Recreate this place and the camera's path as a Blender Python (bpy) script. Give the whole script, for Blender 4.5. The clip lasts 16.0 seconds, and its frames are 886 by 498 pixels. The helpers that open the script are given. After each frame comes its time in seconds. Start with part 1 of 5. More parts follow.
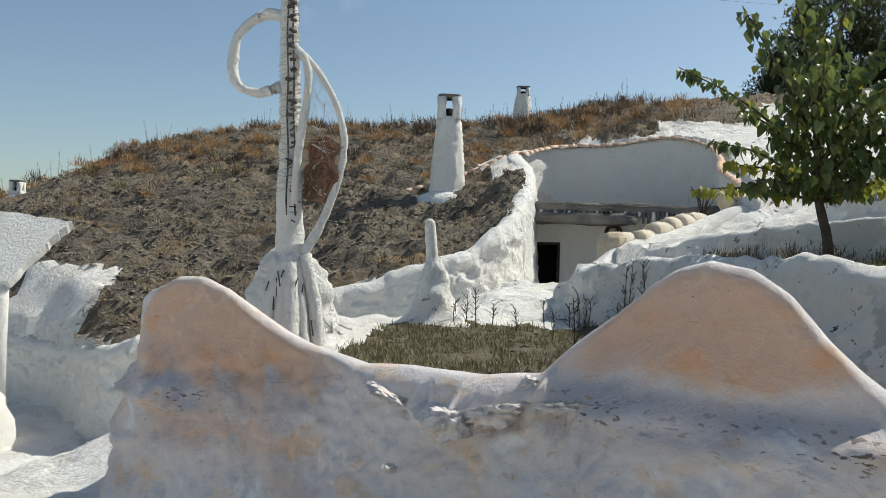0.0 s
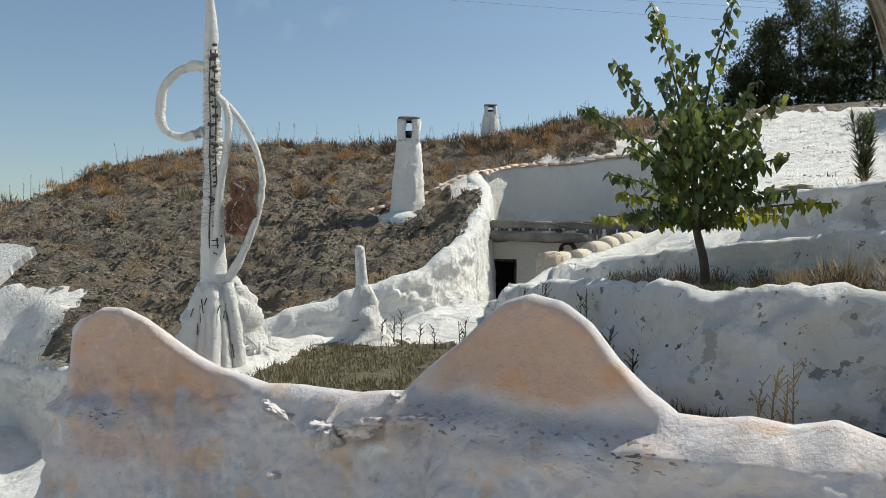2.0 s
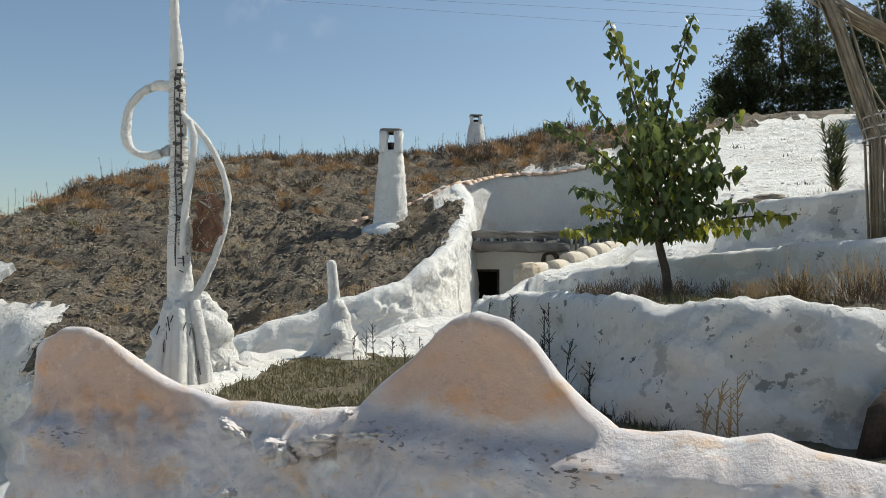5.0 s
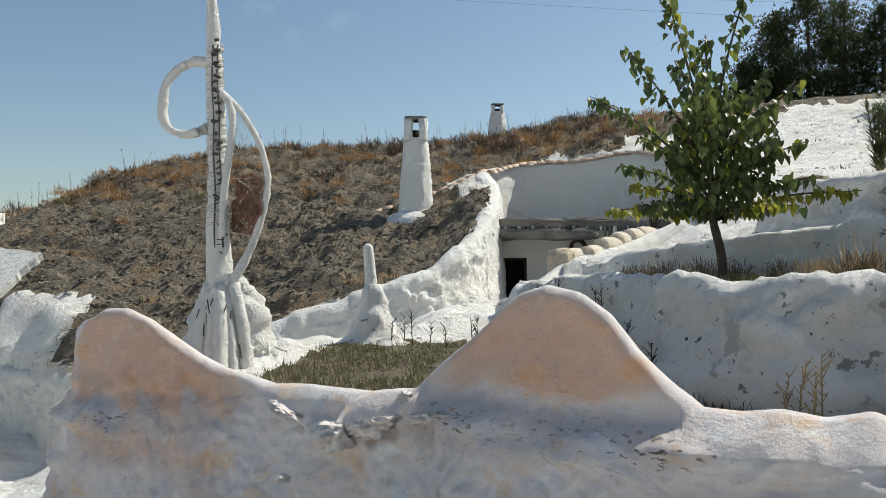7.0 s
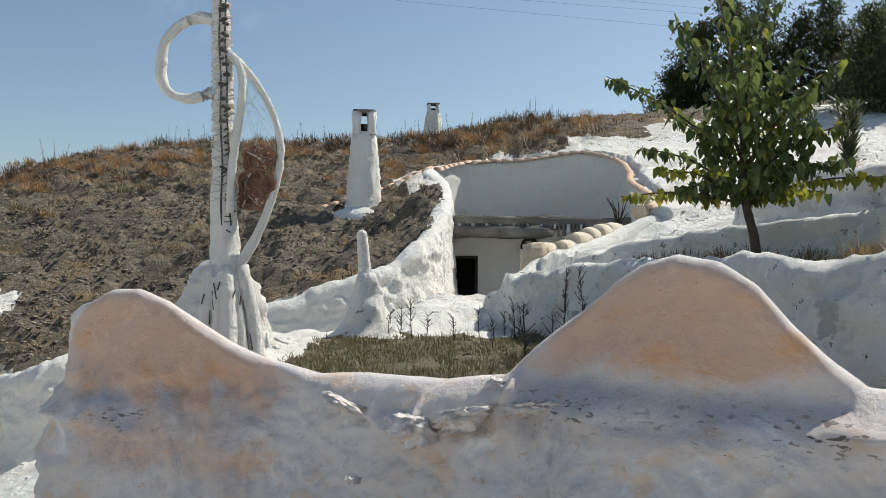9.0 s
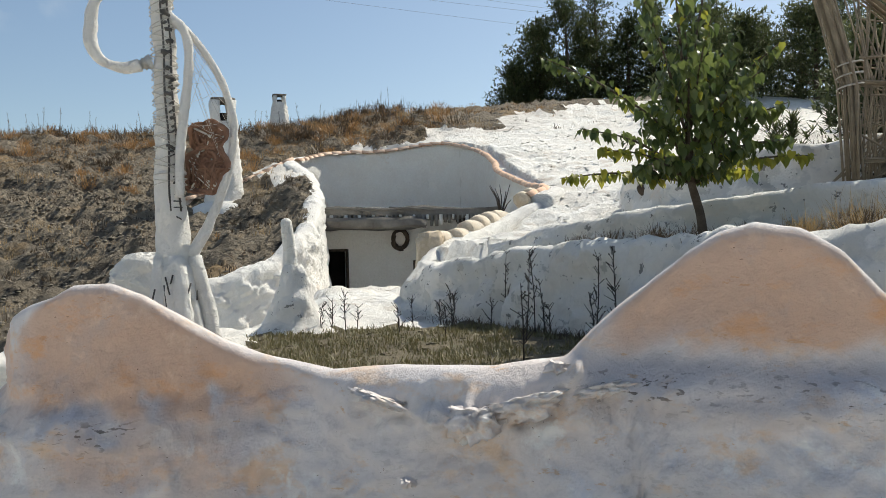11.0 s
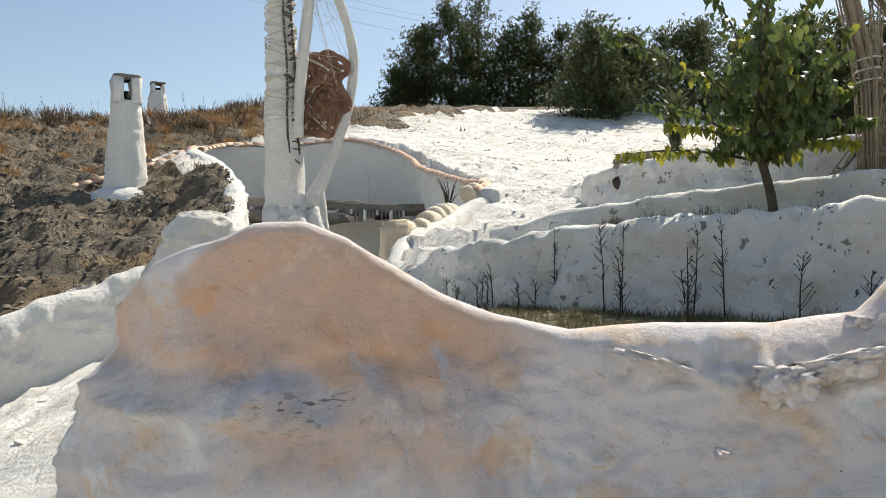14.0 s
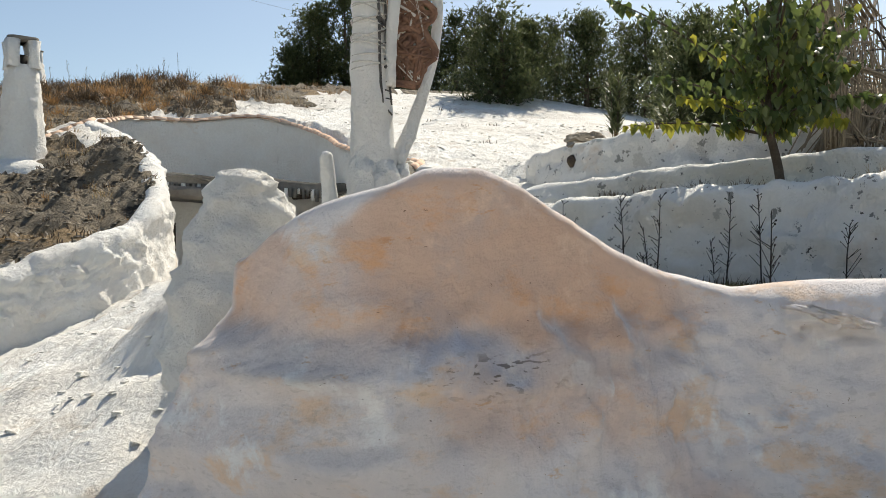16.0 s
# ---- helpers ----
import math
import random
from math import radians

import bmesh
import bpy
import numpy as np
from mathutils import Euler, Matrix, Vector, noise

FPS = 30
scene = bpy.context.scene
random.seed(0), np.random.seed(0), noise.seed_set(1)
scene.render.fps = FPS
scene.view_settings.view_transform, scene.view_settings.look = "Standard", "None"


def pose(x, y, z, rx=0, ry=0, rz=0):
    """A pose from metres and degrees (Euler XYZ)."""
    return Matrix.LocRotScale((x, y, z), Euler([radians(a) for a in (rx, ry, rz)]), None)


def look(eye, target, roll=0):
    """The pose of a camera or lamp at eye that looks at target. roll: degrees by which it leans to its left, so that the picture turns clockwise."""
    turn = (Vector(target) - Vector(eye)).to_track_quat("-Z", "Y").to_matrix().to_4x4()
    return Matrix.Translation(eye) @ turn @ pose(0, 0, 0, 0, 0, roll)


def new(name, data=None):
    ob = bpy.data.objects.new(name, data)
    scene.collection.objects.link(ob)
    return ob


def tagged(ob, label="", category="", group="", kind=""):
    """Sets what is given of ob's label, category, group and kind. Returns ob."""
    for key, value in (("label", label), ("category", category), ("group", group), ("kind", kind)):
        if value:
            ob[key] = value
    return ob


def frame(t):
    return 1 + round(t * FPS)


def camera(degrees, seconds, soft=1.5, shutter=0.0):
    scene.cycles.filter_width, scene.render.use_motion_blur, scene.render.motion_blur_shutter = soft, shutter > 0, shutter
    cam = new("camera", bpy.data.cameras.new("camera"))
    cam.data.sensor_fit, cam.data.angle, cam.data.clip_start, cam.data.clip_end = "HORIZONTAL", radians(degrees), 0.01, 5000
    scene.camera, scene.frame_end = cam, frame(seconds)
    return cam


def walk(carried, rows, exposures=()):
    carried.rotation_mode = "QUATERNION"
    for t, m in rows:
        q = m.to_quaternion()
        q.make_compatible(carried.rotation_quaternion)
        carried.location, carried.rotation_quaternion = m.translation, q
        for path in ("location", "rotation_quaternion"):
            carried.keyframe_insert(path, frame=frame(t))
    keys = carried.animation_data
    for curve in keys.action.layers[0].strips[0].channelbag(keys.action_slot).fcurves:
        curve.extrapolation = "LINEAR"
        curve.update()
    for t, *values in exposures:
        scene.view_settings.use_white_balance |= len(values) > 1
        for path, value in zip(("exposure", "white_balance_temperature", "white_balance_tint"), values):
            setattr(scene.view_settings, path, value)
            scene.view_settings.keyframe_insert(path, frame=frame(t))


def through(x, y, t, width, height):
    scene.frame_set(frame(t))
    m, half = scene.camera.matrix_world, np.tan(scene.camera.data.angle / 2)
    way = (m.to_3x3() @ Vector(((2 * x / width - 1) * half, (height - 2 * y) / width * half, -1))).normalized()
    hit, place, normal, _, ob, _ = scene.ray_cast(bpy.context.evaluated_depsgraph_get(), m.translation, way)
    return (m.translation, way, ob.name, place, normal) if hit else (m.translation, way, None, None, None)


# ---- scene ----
cam = camera(56.8, 16.0, soft=0.75)
METRES, EYE, TILT, LEAN, TURN = 8.0, 1.5, 0.0, -1.5, 0.0
ROWS = [
    (0.0, 0.0, 0.0, 0.0, 0.0, 0.0, 0.0),
    (0.5, 0.0267, -0.0251, 0.0064, 1.38, 0.68, 0.35),
    (1.0, 0.0645, -0.0491, 0.0107, 3.27, 1.7, 0.01),
    (1.5, 0.0747, -0.0696, 0.0126, 2.31, 1.4, 0.12),
    (2.0, 0.0877, -0.0908, 0.0161, -1.08, 0.92, 0.74),
    (2.5, 0.1093, -0.0966, 0.0193, -0.6, 1.49, 0.84),
    (3.0, 0.1258, -0.1011, 0.0209, -1.66, 2.2, 1.06),
    (3.5, 0.1325, -0.1032, 0.0218, -1.61, 2.17, 1.2),
    (4.0, 0.1319, -0.104, 0.023, -1.73, 2.09, 1.12),
    (6.5, 0.093, -0.0909, 0.0183, -1.08, 0.77, 1.98),
    (7.0, 0.0861, -0.0681, 0.0093, -0.46, 1.05, 1.66),
    (7.5, 0.0711, -0.04, -0.0002, -0.46, 1.92, 0.79),
    (8.0, 0.0257, -0.0221, -0.0016, -3.55, 1.31, 2.04),
    (8.5, -0.0077, -0.0062, -0.0082, -5.54, 1.16, 1.14),
    (9.0, -0.036, 0.014, -0.0114, -6.43, 1.23, 1.29),
    (9.5, -0.0673, 0.0362, -0.0124, -9.89, 1.0, 1.57),
    (10.0, -0.1024, 0.0516, -0.0126, -13.84, 0.88, 2.36),
    (12.5, -0.2642, 0.1791, -0.035, -22.7, 0.05, 2.33),
    (13.0, -0.3044, 0.2113, -0.0404, -25.23, 0.22, 2.23),
    (13.5, -0.3446, 0.2387, -0.0397, -27.06, 0.38, 2.48),
    (14.0, -0.3656, 0.2699, -0.0487, -28.96, 0.76, 1.85),
    (14.5, -0.3893, 0.2997, -0.051, -30.15, -0.2, 1.67),
    (15.0, -0.4277, 0.3285, -0.0512, -33.55, -0.37, 2.03),
    (15.5, -0.4605, 0.359, -0.0532, -36.83, -0.94, 1.28),
    (16.0, -0.4835, 0.3933, -0.0625, -37.86, -0.43, 1.65),
]
EXPO = [(0.0, -0.08, 6500, 4), (10.0, -0.01, 6600, 5), (12.5, 0.33, 6980, 7), (14.0, 0.30, 6980, 7), (16.0, 0.23, 7000, 7)]
walk(cam, [(t, pose(0, 0, EYE, TILT, LEAN, TURN) @ pose(METRES * x, METRES * y, METRES * z, 90 + pitch, roll, yaw)) for t, x, y, z, yaw, pitch, roll in ROWS], EXPO)

# ---- world, sun, exposure ----
SUN = Vector((0.80, 0.42, 1.02)).normalized()
world = bpy.data.worlds.new("world")
scene.world = world
world.use_nodes = True
wn = world.node_tree.nodes
sky = wn.new("ShaderNodeTexSky")
sky.sky_type = "NISHITA"
sky.sun_disc = False
sky.sun_elevation = math.asin(SUN.z)
sky.sun_rotation = math.atan2(SUN.x, SUN.y)
sky.air_density = 1.0
sky.dust_density = 0.9
sky.ozone_density = 1.15
wn["Background"].inputs["Strength"].default_value = 0.111
# a few thin wisps of cloud high over the hill
wl = world.node_tree.links
coord = wn.new("ShaderNodeTexCoord")
near_wisp = wn.new("ShaderNodeVectorMath")
near_wisp.operation = "DISTANCE"
near_wisp.inputs[1].default_value = (-0.155, 0.925, 0.347)
wl.new(coord.outputs["Generated"], near_wisp.inputs[0])
fade = wn.new("ShaderNodeMapRange")
fade.inputs["From Min"].default_value, fade.inputs["From Max"].default_value = 0.10, 0.02
wl.new(near_wisp.outputs["Value"], fade.inputs["Value"])
puff = wn.new("ShaderNodeTexNoise")
puff.inputs["Scale"].default_value = 26
puff.inputs["Detail"].default_value = 6
wl.new(coord.outputs["Generated"], puff.inputs["Vector"])
thin = wn.new("ShaderNodeMapRange")
thin.inputs["From Min"].default_value, thin.inputs["From Max"].default_value, thin.inputs["To Max"].default_value = 0.52, 0.72, 0.45
wl.new(puff.outputs[0], thin.inputs["Value"])
both = wn.new("ShaderNodeMath")
both.operation = "MULTIPLY"
wl.new(fade.outputs[0], both.inputs[0])
wl.new(thin.outputs[0], both.inputs[1])
cloud = wn.new("ShaderNodeMix")
cloud.data_type = "RGBA"
cloud.inputs[7].default_value = (6.5, 6.8, 7.0, 1)
wl.new(both.outputs[0], cloud.inputs[0])
wl.new(sky.outputs["Color"], cloud.inputs[6])
wl.new(cloud.outputs[2], wn["Background"].inputs["Color"])
sun = new("sun", bpy.data.lights.new("sun", "SUN"))
sun.data.energy = 5.0
sun.data.angle = radians(0.5)
sun.data.color = (1.0, 0.95, 0.87)
sun.matrix_world = look((0, 0, 30), Vector((0, 0, 30)) - SUN)


# ---- materials ----
def material(name, base, other, scale=3.0, rough=0.9, bump=0.3, fine=40.0, metal=0.0, stain=None, relief=0.03, grit=0.55):
    """A surface with two colours mixed by a broad noise, a fine grain, relief, and stains where asked for."""
    m = bpy.data.materials.new(name)
    m.use_nodes = True
    n, l = m.node_tree.nodes, m.node_tree.links
    b = n["Principled BSDF"]
    b.inputs["Roughness"].default_value = rough
    b.inputs["Metallic"].default_value = metal
    b.inputs["Specular IOR Level"].default_value = 0.25
    co = n.new("ShaderNodeTexCoord")

    def noise_node(sc, detail=6.0, roughness=0.6, stretch=None):
        t = n.new("ShaderNodeTexNoise")
        t.inputs["Scale"].default_value = sc
        t.inputs["Detail"].default_value = detail
        t.inputs["Roughness"].default_value = roughness
        if stretch:
            mp = n.new("ShaderNodeMapping")
            mp.inputs["Scale"].default_value = stretch
            l.new(co.outputs["Object"], mp.inputs["Vector"])
            l.new(mp.outputs[0], t.inputs["Vector"])
        else:
            l.new(co.outputs["Object"], t.inputs["Vector"])
        return t

    def ramp(t, lo, hi):
        r = n.new("ShaderNodeMapRange")
        r.inputs["From Min"].default_value, r.inputs["From Max"].default_value = lo, hi
        l.new(t.outputs[0], r.inputs["Value"])
        return r

    def mix(fac, a, c):
        x = n.new("ShaderNodeMix")
        x.data_type = "RGBA"
        l.new(fac.outputs[0], x.inputs[0])
        for sock, v in ((x.inputs[6], a), (x.inputs[7], c)):
            if isinstance(v, tuple):
                sock.default_value = (*v, 1)
            else:
                l.new(v, sock)
        return x.outputs[2]

    broad = noise_node(scale)
    grain = noise_node(fine, 8.0, 0.7)
    col = mix(ramp(broad, 0.38, 0.64), base, other)
    dark = tuple(c * 0.72 for c in base)
    gr = ramp(grain, 0.62, 0.36)
    gr.inputs["To Max"].default_value = grit
    col = mix(gr, col, dark)
    for k, (colour, sc, lo, hi, *st) in enumerate(stain or ()):
        col = mix(ramp(noise_node(sc + 0.137 * k, 5.0, 0.65, st[0] if st else None), lo, hi), col, colour)
    l.new(col, b.inputs["Base Color"])
    bm = n.new("ShaderNodeBump")
    bm.inputs["Strength"].default_value = bump
    bm.inputs["Distance"].default_value = relief
    add = n.new("ShaderNodeMath")
    add.operation = "ADD"
    l.new(grain.outputs[0], add.inputs[0])
    l.new(noise_node(fine * 0.22, 5.0).outputs[0], add.inputs[1])
    l.new(add.outputs[0], bm.inputs["Height"])
    l.new(bm.outputs["Normal"], b.inputs["Normal"])
    return m


WHITE = material("limewash", (0.88, 0.86, 0.81), (0.85, 0.81, 0.75), 1.6, bump=0.9, fine=15, relief=0.07, grit=0.25,
                 stain=(((0.72, 0.60, 0.48), 1.1, 0.62, 0.76), ((0.40, 0.37, 0.33), 8.0, 0.72, 0.76)))
PEACH = material("limewash_tinted", (0.73, 0.68, 0.665), (0.73, 0.64, 0.59), 1.1, bump=0.6, fine=11, relief=0.05, grit=0.3,
                 stain=(((0.62, 0.62, 0.67), 1.7, 0.56, 0.68), ((0.74, 0.56, 0.42), 2.6, 0.54, 0.66, (1, 1, 1.8)), ((0.80, 0.765, 0.73), 3.1, 0.58, 0.66),
                        ((0.66, 0.49, 0.36), 5.0, 0.645, 0.695, (1, 1, 2.6)), ((0.16, 0.11, 0.08), 17.0, 0.70, 0.72, (1, 1, 3.0)), ((0.30, 0.23, 0.18), 29.0, 0.70, 0.73)))


def washed(m, name, colour, strength, speck=None):
    """Lays a coloured wash over a limewash material where the named attribute says so; speck: broken into specks of that scale."""
    n, l = m.node_tree.nodes, m.node_tree.links
    b = n["Principled BSDF"]
    before = b.inputs["Base Color"].links[0].from_socket
    at = n.new("ShaderNodeAttribute")
    at.attribute_name = name
    mul = n.new("ShaderNodeMath")
    mul.operation = "MULTIPLY"
    mul.inputs[1].default_value = strength
    l.new(at.outputs["Fac"], mul.inputs[0])
    if speck:
        co = n.new("ShaderNodeTexCoord")
        mp = n.new("ShaderNodeMapping")
        mp.inputs["Scale"].default_value = (1, 1, 2.6)
        l.new(co.outputs["Object"], mp.inputs["Vector"])
        tex = n.new("ShaderNodeTexNoise")
        tex.inputs["Scale"].default_value = speck
        tex.inputs["Detail"].default_value = 5
        l.new(mp.outputs[0], tex.inputs["Vector"])
        cut = n.new("ShaderNodeMapRange")
        cut.inputs["From Min"].default_value, cut.inputs["From Max"].default_value = 0.585, 0.63
        l.new(tex.outputs[0], cut.inputs["Value"])
        both_ = n.new("ShaderNodeMath")
        both_.operation = "MULTIPLY"
        l.new(mul.outputs[0], both_.inputs[0])
        l.new(cut.outputs[0], both_.inputs[1])
        mul = both_
    x = n.new("ShaderNodeMix")
    x.data_type = "RGBA"
    x.blend_type = "MULTIPLY"
    x.inputs[7].default_value = (*colour, 1)
    l.new(mul.outputs[0], x.inputs[0])
    l.new(before, x.inputs[6])
    l.new(x.outputs[2], b.inputs["Base Color"])


washed(PEACH, "peach", (0.91, 0.68, 0.53), 1.0)
washed(PEACH, "moss", (0.20, 0.17, 0.14), 0.9, 17.0)
# bluish wash patches, plus grey shade painted below the fin and the mound
washed(PEACH, "blue_and_shade", (0.70, 0.675, 0.68), 0.65)
GREYW = material("limewash_weathered", (0.88, 0.85, 0.80), (0.81, 0.77, 0.71), 1.3, bump=0.85, fine=13, relief=0.06, grit=0.25,
                 stain=(((0.70, 0.68, 0.64), 0.75, 0.535, 0.555), ((0.70, 0.60, 0.50), 0.9, 0.60, 0.72), ((0.57, 0.55, 0.51), 2.3, 0.595, 0.615), ((0.30, 0.29, 0.27), 5.0, 0.63, 0.65), ((0.12, 0.11, 0.10), 9.0, 0.66, 0.68)))
WGROUND = material("limewashed_earth", (0.88, 0.86, 0.81), (0.82, 0.78, 0.71), 2.5, bump=0.75, fine=9, relief=0.11, grit=0.3,
                   stain=(((0.70, 0.66, 0.60), 0.35, 0.48, 0.62), ((0.60, 0.53, 0.45), 1.3, 0.58, 0.68), ((0.12, 0.10, 0.08), 5.0, 0.745, 0.77)))
SOIL = material("garden_soil", (0.115, 0.095, 0.062), (0.17, 0.14, 0.09), 2.0, bump=0.8, fine=30,
                stain=(((0.11, 0.11, 0.06), 3.0, 0.56, 0.68),))
HILL = material("dry_hill", (0.28, 0.235, 0.175), (0.16, 0.137, 0.108), 0.9, bump=1.0, fine=9, relief=0.24,
                stain=(((0.36, 0.30, 0.22), 3.4, 0.57, 0.63), ((0.07, 0.06, 0.05), 1.7, 0.565, 0.63, (0.7, 2.4, 2.4)), ((0.33, 0.235, 0.135), 0.3, 0.54, 0.66)))
TILE = material("terracotta", (0.66, 0.43, 0.30), (0.76, 0.60, 0.47), 3.0, bump=0.3, fine=30)
DARKM = material("dark_void", (0.02, 0.018, 0.016), (0.03, 0.026, 0.022), 3.0)
SLAB = material("weathered_slab", (0.27, 0.25, 0.22), (0.13, 0.115, 0.10), 2.0, bump=0.8, fine=18)
BARK = material("bark", (0.10, 0.075, 0.055), (0.15, 0.12, 0.09), 8.0, bump=0.8, fine=60)


# ---- shape helpers ----
def part(name, bm, mat, parent=None, label="", smooth=True):
    """Links a bmesh as one mesh object under a thing or part."""
    me = bpy.data.meshes.new(name)
    bm.to_mesh(me)
    bm.free()
    for mm in (mat if isinstance(mat, (list, tuple)) else [mat]):
        me.materials.append(mm)
    if smooth:
        for p in me.polygons:
            p.use_smooth = True
    ob = new(name, me)
    ob.parent = parent
    if label:
        ob["label"] = label
    return ob


def thing(name, at, label, category, group="", kind=""):
    ob = new(name)
    ob.location = at
    ob.empty_display_size = 0.1
    return tagged(ob, label, category, group, kind)


def smooth(a, b, x):
    t = np.clip((x - a) / (b - a), 0, 1)
    return t * t * (3 - 2 * t)


def lin(x, xs, ys):
    return np.interp(x, xs, ys)


def spline(pts, step):
    """Points every step metres along a smooth curve through pts (any dimension), with the run length."""
    p = [np.array(q, float) for q in pts]
    p = [2 * p[0] - p[1]] + p + [2 * p[-1] - p[-2]]
    out = []
    for i in range(1, len(p) - 2):
        a, b, c, d = p[i - 1:i + 3]
        n = max(2, int(np.linalg.norm((c - b)[:2]) / step))
        for k in range(n):
            t = k / n
            out.append(0.5 * (2 * b + (c - a) * t + (2 * a - 5 * b + 4 * c - d) * t * t + (3 * b - a - 3 * c + d) * t ** 3))
    out.append(p[-2])
    return np.array(out)


def lump(p, scale, amp, octaves=3, keep=0.5):
    v = 0.0
    for k in range(octaves):
        v += noise.noise(Vector(p) * scale * 2.1 ** k) * amp * keep ** k
    return v


def strip_wall(pts, top, base, thick, batter, rows=14, step=0.06, rough=0.05, side=1.0, scale=2.5, ledge=None, crown=0.5, flare=0.0, octaves=4):
    """A plastered wall along a plan curve. top, base: heights by run length; thick at the crown; batter: how far the foot stands out.
    side 1: the face lies to the right of the curve's direction. ledge(s, z): how far the face stands out there."""
    c = spline(pts, step)
    run = np.concatenate([[0], np.cumsum(np.linalg.norm(np.diff(c[:, :2], axis=0), axis=1))])
    tan = np.gradient(c[:, :2], axis=0)
    tan /= np.linalg.norm(tan, axis=1)[:, None]
    nor = np.stack([tan[:, 1], -tan[:, 0]], 1) * side
    bm = bmesh.new()
    grid = []
    for i, s in enumerate(run):
        zt, zb = top(s), base(s)
        tk = thick(s) if callable(thick) else thick
        r = tk * crown
        line = []
        for k in range(rows + 1):
            f = k / rows
            z = zb + (zt - r - zb) * f
            o = batter * (1 - f) ** 1.3 + (ledge(s, z) if ledge else 0)
            line.append((o, z, 1.0))
        for a in (30, 60, 90, 120, 150):
            line.append((tk * 0.5 * (math.cos(radians(a)) - 1), zt - r + r * math.sin(radians(a)), 0.6))
        for k in range(5):
            f = k / 4
            line.append((-tk - 0.04 * f, (zt - r) * (1 - f) + (zb - 0.2) * f, 0.6))
        col = []
        for o, z, w in line:
            q = (c[i, 0] + nor[i, 0] * o, c[i, 1] + nor[i, 1] * o, z)
            if flare and s < 0.8:
                g = (1 - s / 0.8) ** 2
                e = flare * g * max(0.0, (1.02 - z) / 1.9) ** 0.85
                u = 0.05 * g * math.exp(-((z - 0.62) / 0.22) ** 2)
                q = (q[0] - 0.12 * e + tan[i, 0] * u, q[1] + e + tan[i, 1] * u, z)
            d = lump(q, scale, rough, octaves, 0.56) * w
            col.append(bm.verts.new((q[0] + nor[i, 0] * d, q[1] + nor[i, 1] * d, q[2] + d * 0.5)))
        grid.append(col)
    for a, b in zip(grid, grid[1:]):
        for k in range(len(a) - 1):
            bm.faces.new((a[k], b[k], b[k + 1], a[k + 1]) if side > 0 else (a[k + 1], b[k + 1], b[k], a[k]))
    for g in (grid[0], grid[-1]):
        bm.faces.new(g)
    bmesh.ops.recalc_face_normals(bm, faces=bm.faces)
    return bm


def tube(bm, pts, radii, sides=8, rough=0.0, scale=8.0, cap=True):
    """A bent pipe through pts with a radius for each point."""
    rings = []
    p = [Vector(q) for q in pts]
    for i, q in enumerate(p):
        t = (p[min(i + 1, len(p) - 1)] - p[max(i - 1, 0)]).normalized()
        u = t.cross(Vector((0.31, 0.95, 0.05)) if abs(t.z) > 0.4 else Vector((0, 0, 1))).normalized()
        v = t.cross(u)
        r = radii[i] if hasattr(radii, "__len__") else radii
        ring = []
        for k in range(sides):
            a = 2 * math.pi * k / sides
            w = q + (u * math.cos(a) + v * math.sin(a)) * r
            if rough:
                w += (w - q).normalized() * lump(w, scale, rough, 2)
            ring.append(bm.verts.new(w))
        rings.append(ring)
    for a, b in zip(rings, rings[1:]):
        for k in range(sides):
            bm.faces.new((a[k], a[(k + 1) % sides], b[(k + 1) % sides], b[k]))
    if cap:
        bm.faces.new(rings[0][::-1])
        bm.faces.new(rings[-1])
    return bm


# ---- plan ----
FRONT = [(-2.36, 6.46), (-2.12, 5.95), (-1.65, 5.66), (-1.1, 5.5), (-0.7, 5.34), (-0.3, 4.96), (0.05, 4.7), (0.5, 4.46), (0.88, 4.32), (1.22, 3.96), (1.75, 3.54), (2.15, 3.3), (2.95, 3.06), (4.2, 2.72), (6.5, 2.2), (12, 1.0)]
# where the wall's shape changes along its run, and in which direction from the start that lies
RUN = [0.02, 0.72, 0.92, 1.19, 1.53, 1.92, 2.48, 3.05, 3.54, 4.0, 4.55, 5.08, 5.59, 6.1, 7.09, 9.07, 12.06, 15.8]
SHAPE = [0.0, 0.3, 0.6, 1.0, 1.5, 2.0, 2.5, 3.0, 3.5, 4.0, 4.5, 5.0, 5.5, 6.0, 7.0, 9.0, 12.0, 16.0]
SIDE = [-0.365, -0.343, -0.319, -0.282, -0.228, -0.163, -0.087, -0.001, 0.094, 0.195, 0.313, 0.455, 0.623, 0.806, 1.21, 2.229, 4.654, 12.0]
TERR1 = [(1.55, 11.3), (1.95, 9.6), (2.25, 7.9), (2.42, 6.4), (2.62, 5.2), (2.95, 4.62), (3.5, 4.45), (5.0, 4.2), (8.0, 3.6), (14, 2.2)]
TERR2 = [(2.75, 11.2), (3.1, 10.3), (3.55, 9.0), (4.0, 8.0), (4.8, 7.3), (6.2, 6.6), (9.0, 5.6), (15, 4.0)]
TERR3 = [(6.6, 14.0), (5.95, 12.6), (5.95, 11.6), (6.6, 10.6), (8.0, 9.4), (11.0, 7.8), (17, 6.0)]
LEFT = [(-30, 25), (-14, 20.8), (-9.2, 18.6), (-7.6, 17.0), (-6.4, 15.4), (-5.4, 14.7), (-4.3, 15.4), (-3.0, 16.2), (-1.0, 16.75), (0.4, 17.3), (1.35, 18.2), (1.85, 19.4), (2.35, 21.5)]
LEFT_TOP = [0.0, -0.45, -0.8, -0.72, -0.5, -0.15, 0.0, 0.3, 1.0, 1.42, 1.98, 2.42, 3.2]
